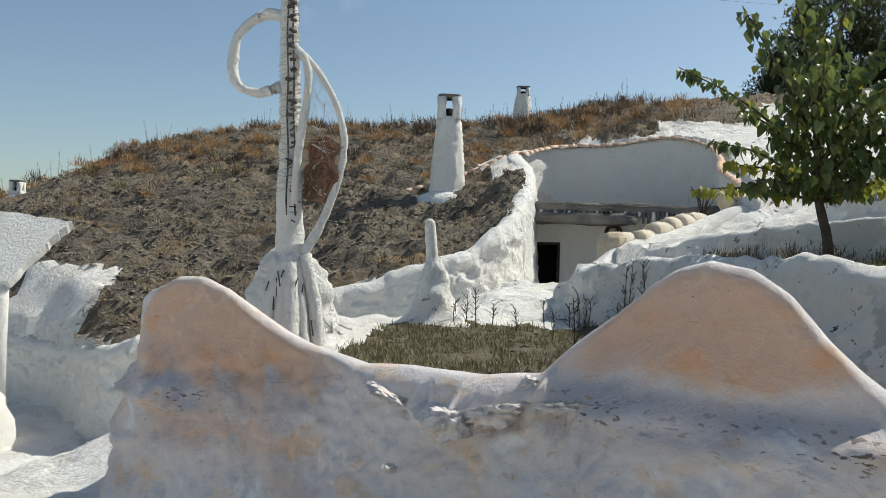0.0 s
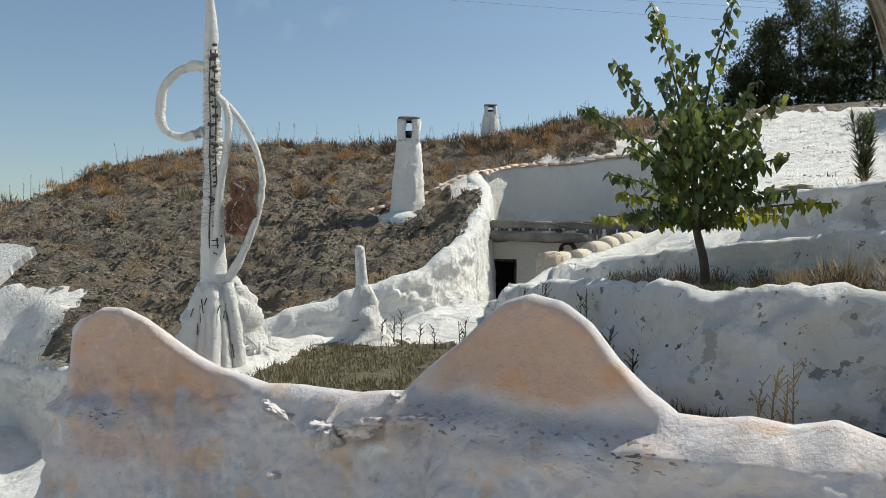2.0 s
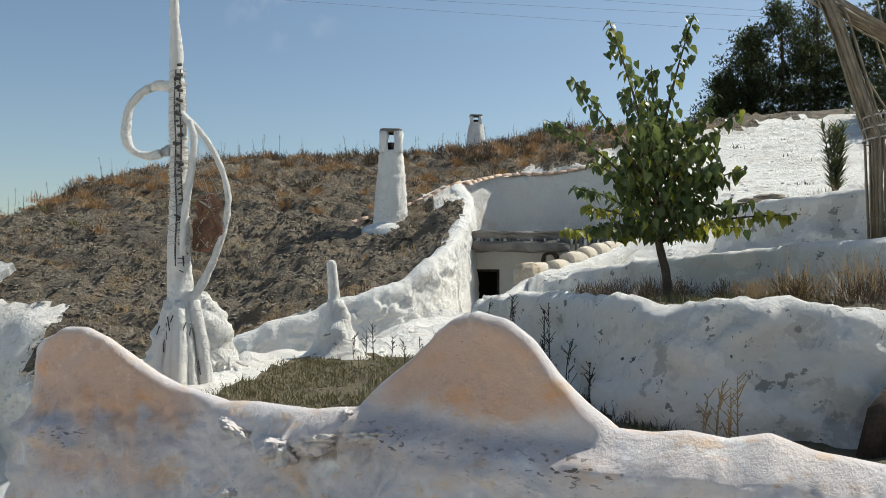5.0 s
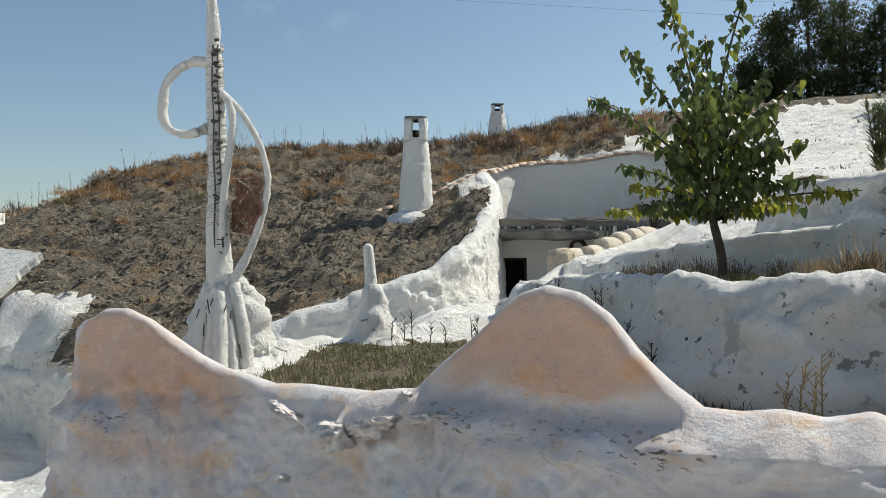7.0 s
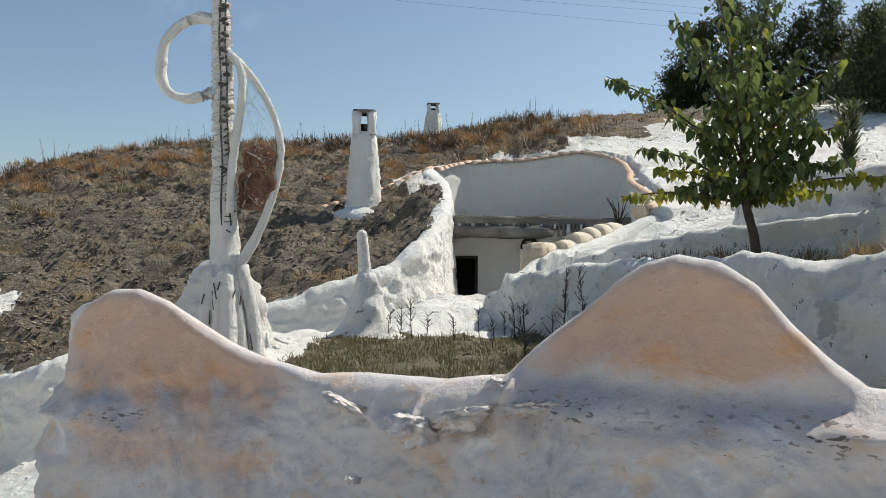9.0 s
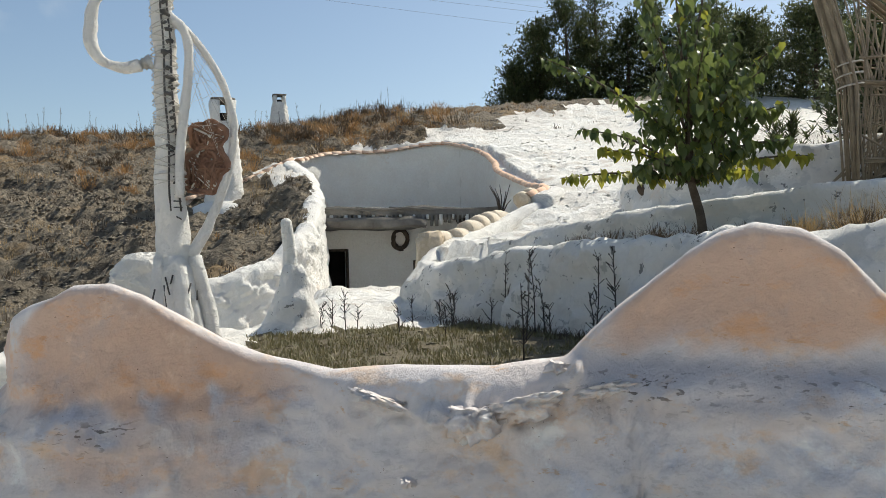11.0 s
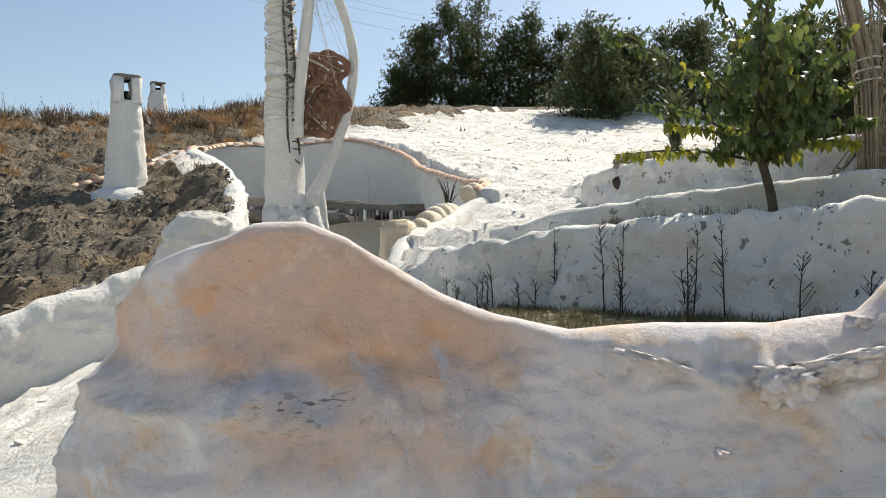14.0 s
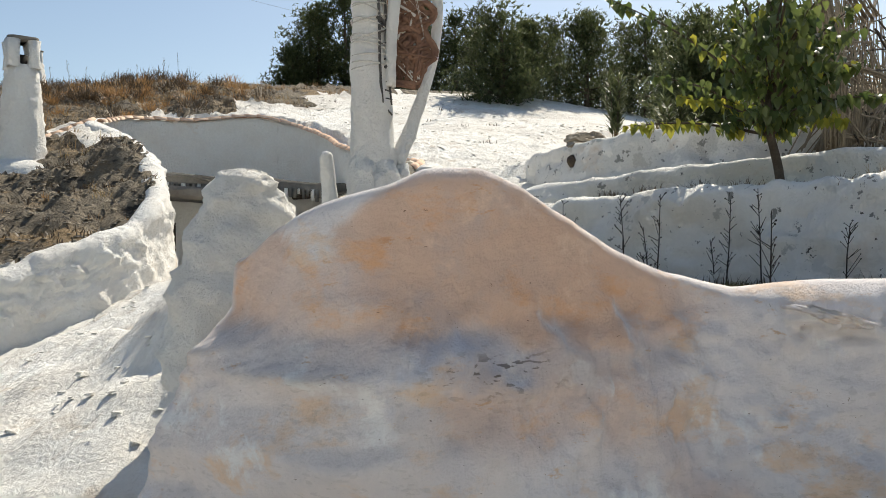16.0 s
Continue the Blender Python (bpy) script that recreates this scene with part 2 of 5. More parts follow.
SCALLOP = [(-30, 26.5), (-14, 21.6), (-11, 20.6), (-8.4, 20.0)]
RECESS = [(1.85, 19.4), (2.35, 21.5), (2.6, 24.0), (2.5, 26.4), (3.8, 28.2), (5.8, 28.2), (7.5, 27.6), (8.4, 26.2), (7.9, 23.5), (7.4, 22.0), (6.85, 19.0), (6.65, 17.5), (5.9, 16.7), (4.9, 16.1), (3.3, 14.6), (2.7, 14.0), (2.1, 12.9), (1.55, 11.3)]
PARAPET = [(-1.1, 24.5), (0.8, 25.5), (2.25, 26.45)]


def inside(poly, x, y):
    r = np.zeros(x.shape, bool)
    for (ax, ay), (bx, by) in zip(poly, poly[1:] + poly[:1]):
        k = (ay > y) != (by > y)
        r ^= k & (x < (bx - ax) * (y - ay) / (by - ay + 1e-9) + ax)
    return r


def upper(x, y):
    c = smooth(24, 33, y)
    h = lin(y, [10, 17, 24, 29, 34, 38, 42, 60, 120], [-0.6, 1.25, 3.05, 4.65, 6.45, 6.95, 7.4, 7.7, 9])
    h = h + (1 - c) * (0.06 * np.clip(x, -8, 8) + 0.10 * np.clip(x + 8, -12, 0)) + c * lin(x, [-60, -22, -18, -16, -14, -11.5, -8.7, -5, 0, 8], [-6.5, -4.4, -3.1, -2.4, -1.5, -0.75, -0.3, -0.1, 0, 0.4])
    h = h - 1.05 * smooth(-0.5, -5.5, x) * smooth(26, 17, y)
    w = 1.7 + 0.10 * np.clip(x - 4, 0, 20) + lin(y, [8, 10.6, 15.8, 17.5, 22, 27, 32, 38, 46, 120], [-0.1, 0, 0.5, 0.95, 2.0, 3.2, 4.9, 6.2, 6.8, 8])
    return h + (w - h) * smooth(1.5, 7.5, x)


def grown(poly, x, y, d):
    """Inside the polygon or within about d of it; d under 0: inside by at least that much."""
    r = inside(poly, x, y)
    for a in range(8):
        q = inside(poly, x + abs(d) * math.cos(a * math.pi / 4), y + abs(d) * math.sin(a * math.pi / 4))
        r = (r | q) if d > 0 else (r & q)
    return r


def ground_z(x, y):
    path = np.clip(0.12 * (0.77 * x - 0.64 * y), -2.2, 0.5)
    low = np.clip(0.48 + 0.417 * (x - 1) - 0.091 * (y - 17.5), -2.2, 0.88)
    z = path + (low - path) * smooth(6.2, 8.5, y + 0.3 * x)
    zone = np.zeros(x.shape, int)
    back = y > np.interp(x, [p[0] for p in FRONT], [p[1] for p in FRONT]) + 0.10
    g = smooth(-1.9, -1.2, x) * smooth(11.8, 10.2, y) * back * (x > -2.1)
    z = z + (0.62 - z) * g
    zone[(g > 0.6) & (x > -0.95 + 0.1 * (y - 6)) & (y < 9.5 + 0.25 * np.sin(x * 3))] = 1
    up = upper(x, y)
    yard = lin(y, [11, 15.5, 17, 20.0], [0.9, 0.86, 0.6, -0.25])
    z = np.where(inside(RECESS + [(0.3, 12), (0.8, 18.5)], x, y), np.minimum(z, yard), z)
    hill = (y > np.interp(x, [p[0] for p in LEFT], [p[1] for p in LEFT]) + 0.25) & (x < 2.2)
    rec = grown(RECESS + [(1.2, 18.3)], x, y, 0.22)
    t1 = grown(TERR1 + [(40, 0), (40, 60), (2.1, 60), (2.1, 12.9)], x, y, -0.17)
    t2 = grown(TERR2 + [(40, 4), (40, 60), (2.3, 60)], x, y, -0.14)
    t3 = grown(TERR3 + [(40, 5), (40, 20), (9, 20)], x, y, -0.16)
    z = np.where(t1, 1.40 + 0.04 * np.clip(x - 3, 0, 6), z)
    z = np.where(t1 & (y > 9.2), np.minimum(np.maximum(1.25 + 0.16 * (y - 9.2), 1.2), np.maximum(up, 1.3)), z)
    zone[t1 & (x > 2.5) & (y < 9.3)] = 3
    z = np.where(t2, np.maximum(1.62 + 0.08 * np.clip(x - 3, 0, 8), np.where(y > 10, up, 0)), z)
    zone[t2] = 0
    zone[t2 & (y < 9.0) & (x > 4.9)] = 3
    z = np.where(t3, np.maximum(up, 2.55 + 0.1 * (x - 6)), z)
    zone[t3 & (y < 12.8) & (x > 6.9)] = 3
    z = np.where(hill | ((y > 28) & (x >= 2.1)), up, z)
    zone[hill] = 2
    edge = lin(x, [p[0] for p in LEFT[:12]], [z - 0.10 for z in LEFT_TOP[:12]])
    gap = y - np.interp(x, [p[0] for p in LEFT], [p[1] for p in LEFT])
    z = np.where(hill, z + (np.maximum(edge, 0.4 * z + 0.6 * edge) - z) * smooth(1.6, 0.2, gap), z)
    rim_y = np.interp(x, [p[0] for p in SCALLOP], [p[1] for p in SCALLOP])
    zone[hill & (x < -8.0) & (y < rim_y + 0.2)] = 0
    lip = lin(y, [17.5, 18.2, 19.4, 20.5, 21.5, 24.0, 26.6], [1.75, 2.03, 2.45, 2.8, 3.18, 3.95, 4.6])
    near = smooth(0.6 - 1.0 * smooth(19.5, 22, y), 1.7 + 0.6 * smooth(19.5, 22, y), x) * smooth(17.6, 18.6, y) * (x < 2.7) * (y < 26.8)
    z = z + (lip - z) * near
    far = smooth(-0.6, 1.4, x) * (y > lin(x, [-1.1, 0.8, 2.25], [24.5, 25.5, 26.45]) + 0.12) * (x < 2.7) * (y < 27.5) * 0.5
    z = z + (4.3 - z) * far * (1 - near)
    zone[((near > 0.72) & (y > 23.6) | (y > 25.2) & (x > 1.0) & (y < 26.8)) & (x < 2.7)] = 0
    z = np.where(rec, yard, z)
    zone[rec] = 0
    zone[(x >= 2.2) & ~rec & (y > 26) & (y > lin(x, [2, 5, 9, 12, 16, 24, 40], [26, 28.5, 29.5, 31, 33.5, 34, 31]) + np.sin(x * 1.7) * 0.8 + np.sin(x * 4.1) * 0.4)] = 2
    zone[(y > 37) | (x < -10.5) & (y > 20)] = 2
    return z, zone


def axis(spans):
    out = []
    for a, b, st in spans:
        out += list(np.arange(a, b, st))
    return np.array(out + [spans[-1][1]])


def ledges(x, y):
    """Broken rock ledges that run across the hillside."""
    a = noise.noise(Vector((x * 0.45, y * 1.5, 4.0))) + 0.5 * noise.noise(Vector((x * 1.1, y * 3.4, 8.0)))
    return 0.34 * max(-0.5, abs(a) * -1.3 + 0.25)


def relief(x, y, k):
    """Lumps and ledges of the ground; they die away towards the retaining wall."""
    v = lump((x, y, 0), 0.9, (0.07, 0.03, 0.20, 0.05)[k], 2) + lump((x, y, 3), 2.6, (0.09, 0.03, 0.17, 0.04)[k], 4, 0.6)
    if k == 2:
        v += ledges(x, y)
        if x < 2.2:
            v *= float(smooth(0.25, 0.9, y - np.interp(x, [p[0] for p in LEFT], [p[1] for p in LEFT])))
    return v


def build_ground():
    xs = axis([(-300, -60, 40), (-60, -14, 2.0), (-14, -5, 0.2), (-5, 9, 0.11), (9, 18, 0.3), (18, 60, 2.0), (60, 300, 40)])
    ys = axis([(-200, -20, 30), (-20, 2, 1.5), (2, 13, 0.12), (13, 30, 0.15), (30, 46, 0.3), (46, 120, 4), (120, 500, 40)])
    X, Y = np.meshgrid(xs, ys)
    Z, zone = ground_z(X, Y)
    nx, ny = len(xs), len(ys)
    verts, flat = [], Z.copy()
    for j in range(ny):
        for i in range(nx):
            x, y, z = X[j, i], Y[j, i], Z[j, i]
            if -15 < x < 20 and 2 < y < 48:
                z += relief(x, y, zone[j, i])
            verts.append((x, y, z))
    faces, mats = [], []
    for j in range(ny - 1):
        for i in range(nx - 1):
            a = j * nx + i
            faces.append((a, a + 1, a + nx + 1, a + nx))
            mats.append(int(zone[j, i]))
    me = bpy.data.meshes.new("ground")
    me.from_pydata(verts, [], faces)
    for m in (WGROUND, SOIL, HILL, SOIL):
        me.materials.append(m)
    me.polygons.foreach_set("material_index", mats)
    me.polygons.foreach_set("use_smooth", [True] * len(faces))
    return tagged(new("ground", me), "limewashed earth, weedy soil and dry scrub hillside", "ground", kind="structure")


build_ground()


# ---- plastered walls ----
def front_top(s):
    """The height of the crown, by place in the shape."""
    return float(lin(s, [-0.3, 0.0, 0.05, 0.15, 0.3, 0.5, 0.84, 1.14, 1.44, 1.74, 2.04, 2.34, 2.74, 3.24, 3.64, 3.84, 4.04, 4.24, 4.39, 4.54, 4.74, 4.89, 5.04, 5.19, 5.34, 5.54, 5.74, 5.94, 6.14, 6.34, 6.74, 9, 20],
                     [0.5, 0.9, 1.03, 1.12, 1.2, 1.255, 1.26, 1.19, 1.07, 0.93, 0.83, 0.75, 0.78, 0.78, 0.83, 1.0, 1.17, 1.35, 1.44, 1.475, 1.43, 1.33, 1.15, 1.0, 0.88, 0.87, 0.89, 0.86, 0.9, 0.82, 0.76, 0.8, 0.9]))


def front_ledge(s, z):
    a = smooth(3.2, 4.2, s) * 0.13 * smooth(0.84, 0.70, z)
    b = smooth(2.9, 1.8, s) * 0.08 * smooth(0.64, 0.50, z)
    for s0, z0, w, h, d in ((3.36, 0.58, 0.12, 0.07, 0.06), (3.22, 0.64, 0.06, 0.03, 0.03), (3.62, 0.66, 0.14, 0.05, 0.08), (3.5, 0.55, 0.10, 0.03, 0.06), (2.95, 0.66, 0.12, 0.03, 0.04), (3.92, 0.79, 0.055, 0.05, 0.12), (4.9, 0.62, 0.3, 0.04, 0.05), (4.3, 0.66, 0.2, 0.04, 0.03), (2.75, 0.18, 0.035, 0.022, 0.09), (5.6, 0.7, 0.3, 0.05, 0.02), (1.2, 0.38, 0.25, 0.03, 0.05), (0.5, 0.42, 0.2, 0.03, 0.05)):
        a += d * math.exp(-((s - s0) / w) ** 2 - ((z - z0) / h) ** 2)
    c = 0.055 * noise.noise(Vector((s * 4.0, z * 5.0, 2.0))) + 0.036 * noise.noise(Vector((s * 11.0, z * 13.0, 5.0))) + 0.018 * noise.noise(Vector((s * 25.0, z * 29.0, 8.0)))
    crumb = 0.09 * noise.noise(Vector((s * 7.0, z * 12.0, 3.0))) + 0.06 * noise.noise(Vector((s * 16.0, z * 24.0, 7.0))) + 0.03 * noise.noise(Vector((s * 34.0, z * 44.0, 1.0)))
    c += crumb * smooth(2.5, 2.9, s) * smooth(4.3, 3.9, s) * smooth(0.42, 0.58, z) * smooth(0.78, 0.70, z)
    return float(a + b + c * smooth(0.86, 0.6, z))


def shape(s):
    return float(lin(s, RUN, SHAPE))


bm = strip_wall(FRONT, lambda s: front_top(shape(s)), lambda s: -0.95 + 0.16 * min(s, 8), lambda s: float(0.13 + 0.2 * smooth(2.0, 2.6, shape(s)) * smooth(3.75, 3.4, shape(s)) + 0.2 * smooth(5.0, 5.5, shape(s))), 0.32, rows=56, step=0.024, rough=0.03, ledge=lambda s, z: front_ledge(shape(s) + 0.264, z), scale=2.2, flare=1.0)
wall = part("wall_front", bm, PEACH)
tagged(wall, "sculpted garden wall of peach-tinted limewash with rounded fins", "wall", kind="structure")


def paint_front(me):
    """Where the peach and bluish washes lie, and the shade painted below the fin and the mound."""
    moss = me.attributes.new("moss", "FLOAT", "POINT")
    peach = me.attributes.new("peach", "FLOAT", "POINT")
    blue_and_shade = me.attributes.new("blue_and_shade", "FLOAT", "POINT")
    for k, v in enumerate(me.vertices):
        p = v.co
        s = float(lin(p.x / max(p.y, 0.1), SIDE, SHAPE)) + 0.264
        top = front_top(s - 0.264)
        w = 0.16 * noise.noise(p * 1.5) + 0.09 * noise.noise(p * 3.3) + 0.05 * noise.noise(p * 8.0)
        fin = smooth(0.0, 0.5, s) * smooth(2.75, 2.2, s) * smooth(0.50, 0.66, p.z + w)
        mound = smooth(3.9, 4.3, s) * smooth(5.75, 5.5, s) * smooth(0.80, 0.95, p.z + w)
        low = smooth(0.10, 0.35, noise.noise(p * 1.3 + Vector((4, 1, 0)))) * smooth(0.6, 0.3, p.z) * 0.5
        face = smooth(0.35, 0.75, -v.normal.x * 0.62 - v.normal.y * 0.78)
        peach.data[k].value = float(max(fin, mound, low) * smooth(0.0, 0.05, top - p.z) * face)
        # painted shade: a grey band under the fin, another on the mound's ledge
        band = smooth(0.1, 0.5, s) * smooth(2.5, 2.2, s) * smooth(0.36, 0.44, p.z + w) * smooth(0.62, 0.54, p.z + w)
        shelf_shade = smooth(3.8, 4.2, s) * smooth(5.8, 5.4, s) * smooth(0.56, 0.64, p.z + w) * smooth(0.86, 0.78, p.z + w) * 0.7
        # random patches of the bluish wash itself
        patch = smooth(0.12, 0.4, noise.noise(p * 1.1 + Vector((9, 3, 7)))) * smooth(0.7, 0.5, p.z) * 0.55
        blue_and_shade.data[k].value = float(max(band, shelf_shade, patch))
        grime = smooth(3.7, 4.1, s) * smooth(6.0, 5.4, s) * math.exp(-((p.z - 0.70) / 0.09) ** 2) + 0.75 * smooth(0.2, 0.5, s) * smooth(1.6, 1.1, s) * math.exp(-((p.z - 0.45) / 0.07) ** 2) + 0.12 * smooth(0.55, 0.3, p.z)
        moss.data[k].value = float(min(1.0, grime * (1 + noise.noise(p * 2.0))))


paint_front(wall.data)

bm = strip_wall(TERR1, lambda s: float(lin(s, [0, 0.6, 2, 3.5, 5, 6.3, 7, 8, 20], [1.05, 1.3, 1.42, 1.5, 1.5, 1.5, 1.56, 1.46, 1.6])) + 0.05 * noise.noise(Vector((s * 1.7, 3, 0))) + 0.03 * noise.noise(Vector((s * 5.1, 6, 0))), lambda s: 0.4, 0.3, 0.16, rows=26, step=0.05, rough=0.15, scale=2.2, octaves=5)
tagged(part("wall_terrace_1", bm, GREYW), "weathered limewashed retaining wall below the tree bed", "wall", kind="structure")
bm = strip_wall(TERR2, lambda s: float(lin(s, [0, 1, 2.4, 3.5, 4.6, 6, 9, 20], [1.55, 1.75, 1.86, 1.93, 2.0, 2.1, 2.3, 2.6])), lambda s: 1.2, 0.25, 0.12, rows=14, step=0.07, rough=0.13, scale=2.0, octaves=5)
tagged(part("wall_terrace_2", bm, GREYW), "low limewashed wall above the tree bed", "wall", kind="structure")
bm = strip_wall(TERR3, lambda s: float(lin(s, [0, 1.5, 2.5, 4, 9, 20], [2.7, 2.72, 2.75, 2.85, 3.1, 3.4])), lambda s: 1.8, 0.3, 0.12, rows=14, step=0.09, rough=0.16, scale=1.6, octaves=5)
tagged(part("wall_terrace_3", bm, GREYW), "upper limewashed terrace wall", "wall", kind="structure")
left_line = spline([(*p, z) for p, z in zip(LEFT, LEFT_TOP)], 0.2)
left_run = np.concatenate([[0], np.cumsum(np.linalg.norm(np.diff(left_line[:, :2], axis=0), axis=1))])


def left_top(s):
    return float(np.interp(s, left_run, left_line[:, 2])) + 0.10 * noise.noise(Vector((s * 1.3, 2, 0))) + 0.05 * noise.noise(Vector((s * 4.2, 5, 0)))


def left_base(s):
    return float(lin(np.interp(s, left_run, left_line[:, 0]), [-30, -8, -5, -3, -1, 0.4, 1.35, 2.35], [-2.7, -2.6, -2.4, -1.9, -0.9, -0.2, 0.1, -0.4]))


def left_crumble(s, z):
    """Clods of plaster that stick out along the upper half of the wall."""
    up = smooth(1.1, 0.25, left_top(s) - z)
    a = noise.noise(Vector((s * 3.4, z * 4.2, 1.0))) + 0.6 * noise.noise(Vector((s * 8.5, z * 9.5, 6.0)))
    return float(up * 0.17 * max(-0.15, a) * smooth(0.22, 0.36, left_top(s) - z))


bm = strip_wall(LEFT, left_top, left_base, 0.45, 0.22, rows=44, step=0.055, rough=0.075, scale=2.6, octaves=4, ledge=left_crumble)
tagged(part("wall_hillside", bm, WHITE), "rough limewashed retaining wall under the hillside", "wall", kind="structure")
bm = strip_wall(SCALLOP, lambda s: float(lin(s, [0, 17, 20, 23], [0.75, 0.36, 0.26, 0.42])) + 0.09 * abs(math.sin(s * 4.3)), lambda s: -1.2, 0.35, 0.15, rows=10, step=0.07, rough=0.07, scale=3)
tagged(part("wall_scalloped", bm, WHITE), "low scalloped limewashed wall at the foot of the hill", "wall", kind="structure")

REC_TOP = [2.4, 3.2, 3.98, 4.66, 5.12, 5.25, 5.45, 5.02, 4.28, 3.85, 3.2, 2.95, 2.72]
RIM = [(*RECESS[i], REC_TOP[i]) for i in range(13)]
rim = spline(RIM, 0.25)
rim_run = np.concatenate([[0], np.cumsum(np.linalg.norm(np.diff(rim[:, :2], axis=0), axis=1))])
bm = strip_wall(RECESS[:13], lambda s: float(np.interp(s, rim_run, rim[:, 2])), lambda s: -0.4, 0.5, 0.2, rows=30, step=0.14, rough=0.085, scale=2.2, octaves=5, crown=0.25)
tagged(part("wall_courtyard", bm, WHITE), "tall limewashed wall round the sunken cave courtyard", "wall", kind="structure")
bm = strip_wall(RECESS[12:], lambda s: float(lin(s, [0, 1.2, 2.5, 3.6, 4.4, 5.4, 6.9], [2.55, 2.22, 1.95, 1.72, 1.5, 1.2, 1.1])), lambda s: -0.3, 0.4, 0.15, rows=12, step=0.12, rough=0.08, scale=2)
tagged(part("wall_yard", bm, WHITE), "limewashed wall along the yard", "wall", kind="structure")


def lathe(bm, at, prof, sides=24, rough=0.03, scale=3.0, square=0.0):
    rings = []
    for r, z in prof:
        ring = []
        for k in range(sides):
            a = 2 * math.pi * k / sides
            q = 1.0 + square * (0.12 * math.cos(4 * a) * -1)
            p = Vector((at[0] + r * q * math.cos(a), at[1] + r * q * math.sin(a), at[2] + z))
            d = lump(p, scale, rough, 3)
            ring.append(bm.verts.new((p.x + d * math.cos(a), p.y + d * math.sin(a), p.z)))
        rings.append(ring)
    for a, b in zip(rings, rings[1:]):
        for k in range(sides):
            bm.faces.new((a[k], a[(k + 1) % sides], b[(k + 1) % sides], b[k]))
    bm.faces.new(rings[-1])
    return bm


# ---- more materials ----
def leafy(name, a, b, through=0.35, rough=0.55):
    """Thin leaves: colour varies from piece to piece, and light comes through."""
    m = bpy.data.materials.new(name)
    m.use_nodes = True
    n, l = m.node_tree.nodes, m.node_tree.links
    bs = n["Principled BSDF"]
    bs.inputs["Roughness"].default_value = rough
    geo, info = n.new("ShaderNodeNewGeometry"), n.new("ShaderNodeObjectInfo")
    add = n.new("ShaderNodeMath")
    add.operation = "ADD"
    fr = n.new("ShaderNodeMath")
    fr.operation = "FRACT"
    l.new(geo.outputs["Random Per Island"], add.inputs[0])
    l.new(info.outputs["Random"], add.inputs[1])
    l.new(add.outputs[0], fr.inputs[0])
    x = n.new("ShaderNodeMix")
    x.data_type = "RGBA"
    x.inputs[6].default_value, x.inputs[7].default_value = (*a, 1), (*b, 1)
    l.new(fr.outputs[0], x.inputs[0])
    l.new(x.outputs[2], bs.inputs["Base Color"])
    if through:
        t = n.new("ShaderNodeBsdfTranslucent")
        l.new(x.outputs[2], t.inputs["Color"])
        mx = n.new("ShaderNodeMixShader")
        mx.inputs[0].default_value = through
        l.new(bs.outputs[0], mx.inputs[1])
        l.new(t.outputs[0], mx.inputs[2])
        l.new(mx.outputs[0], n["Material Output"].inputs["Surface"])
    return m


LEAF = leafy("mulberry_leaf", (0.060, 0.092, 0.028), (0.165, 0.200, 0.060), 0.42, 0.36)
LEAFY = leafy("yellowing_leaf", (0.38, 0.35, 0.05), (0.20, 0.23, 0.04), 0.5)
NEEDLE = leafy("pine_needle", (0.05, 0.072, 0.032), (0.155, 0.175, 0.072), 0.32)
STRAW = leafy("dry_straw", (0.44, 0.26, 0.11), (0.27, 0.16, 0.075), 0.25)
PALE = leafy("pale_straw", (0.50, 0.36, 0.18), (0.36, 0.25, 0.13), 0.25)
SCRUB = leafy("dry_scrub", (0.14, 0.095, 0.055), (0.085, 0.065, 0.045), 0.1)
HERB = leafy("dull_weed", (0.11, 0.105, 0.04), (0.24, 0.20, 0.10), 0.2)
GREEN = leafy("fresh_weed", (0.10, 0.15, 0.04), (0.16, 0.18, 0.05), 0.3)
TWIG = material("dark_twig", (0.055, 0.045, 0.04), (0.09, 0.075, 0.06), 8)
ROCKM = material("hill_stone", (0.40, 0.345, 0.27), (0.25, 0.21, 0.16), 1.5, bump=0.8, fine=12)
REED = material("dry_reed", (0.40, 0.33, 0.24), (0.25, 0.20, 0.15), 5, bump=0.6, fine=50)
DISC = material("esparto_coil", (0.34, 0.19, 0.125), (0.21, 0.115, 0.08), 9, bump=0.8, fine=50)
BOUND = material("dark_binding", (0.07, 0.065, 0.06), (0.13, 0.12, 0.11), 9)
ROPE = material("white_cord", (0.66, 0.62, 0.56), (0.5, 0.46, 0.4), 9)
STONE = material("ochre_stone", (0.60, 0.48, 0.34), (0.70, 0.62, 0.50), 4, bump=0.6, fine=24)
CREAM = material("cream_plaster", (0.78, 0.70, 0.58), (0.66, 0.55, 0.41), 2.5, bump=0.8, fine=16, stain=(((0.36, 0.27, 0.19), 4.0, 0.62, 0.68),))
WOOD = material("burnt_wood", (0.06, 0.045, 0.035), (0.13, 0.095, 0.065), 6, bump=1.0, fine=40)
CABLE = material("power_cable", (0.26, 0.27, 0.29), (0.30, 0.31, 0.33), 3)


def mesh_part(name, verts, faces, mat, parent=None, label="", flat=False):
    me = bpy.data.meshes.new(name)
    me.from_pydata(verts, [], faces)
    me.materials.append(mat)
    if not flat:
        me.polygons.foreach_set("use_smooth", [True] * len(faces))
    ob = new(name, me)
    ob.parent = parent
    if label:
        ob["label"] = label
    return ob


def gz(x, y):
    z, k = ground_z(np.array([float(x)]), np.array([float(y)]))
    return float(z[0])


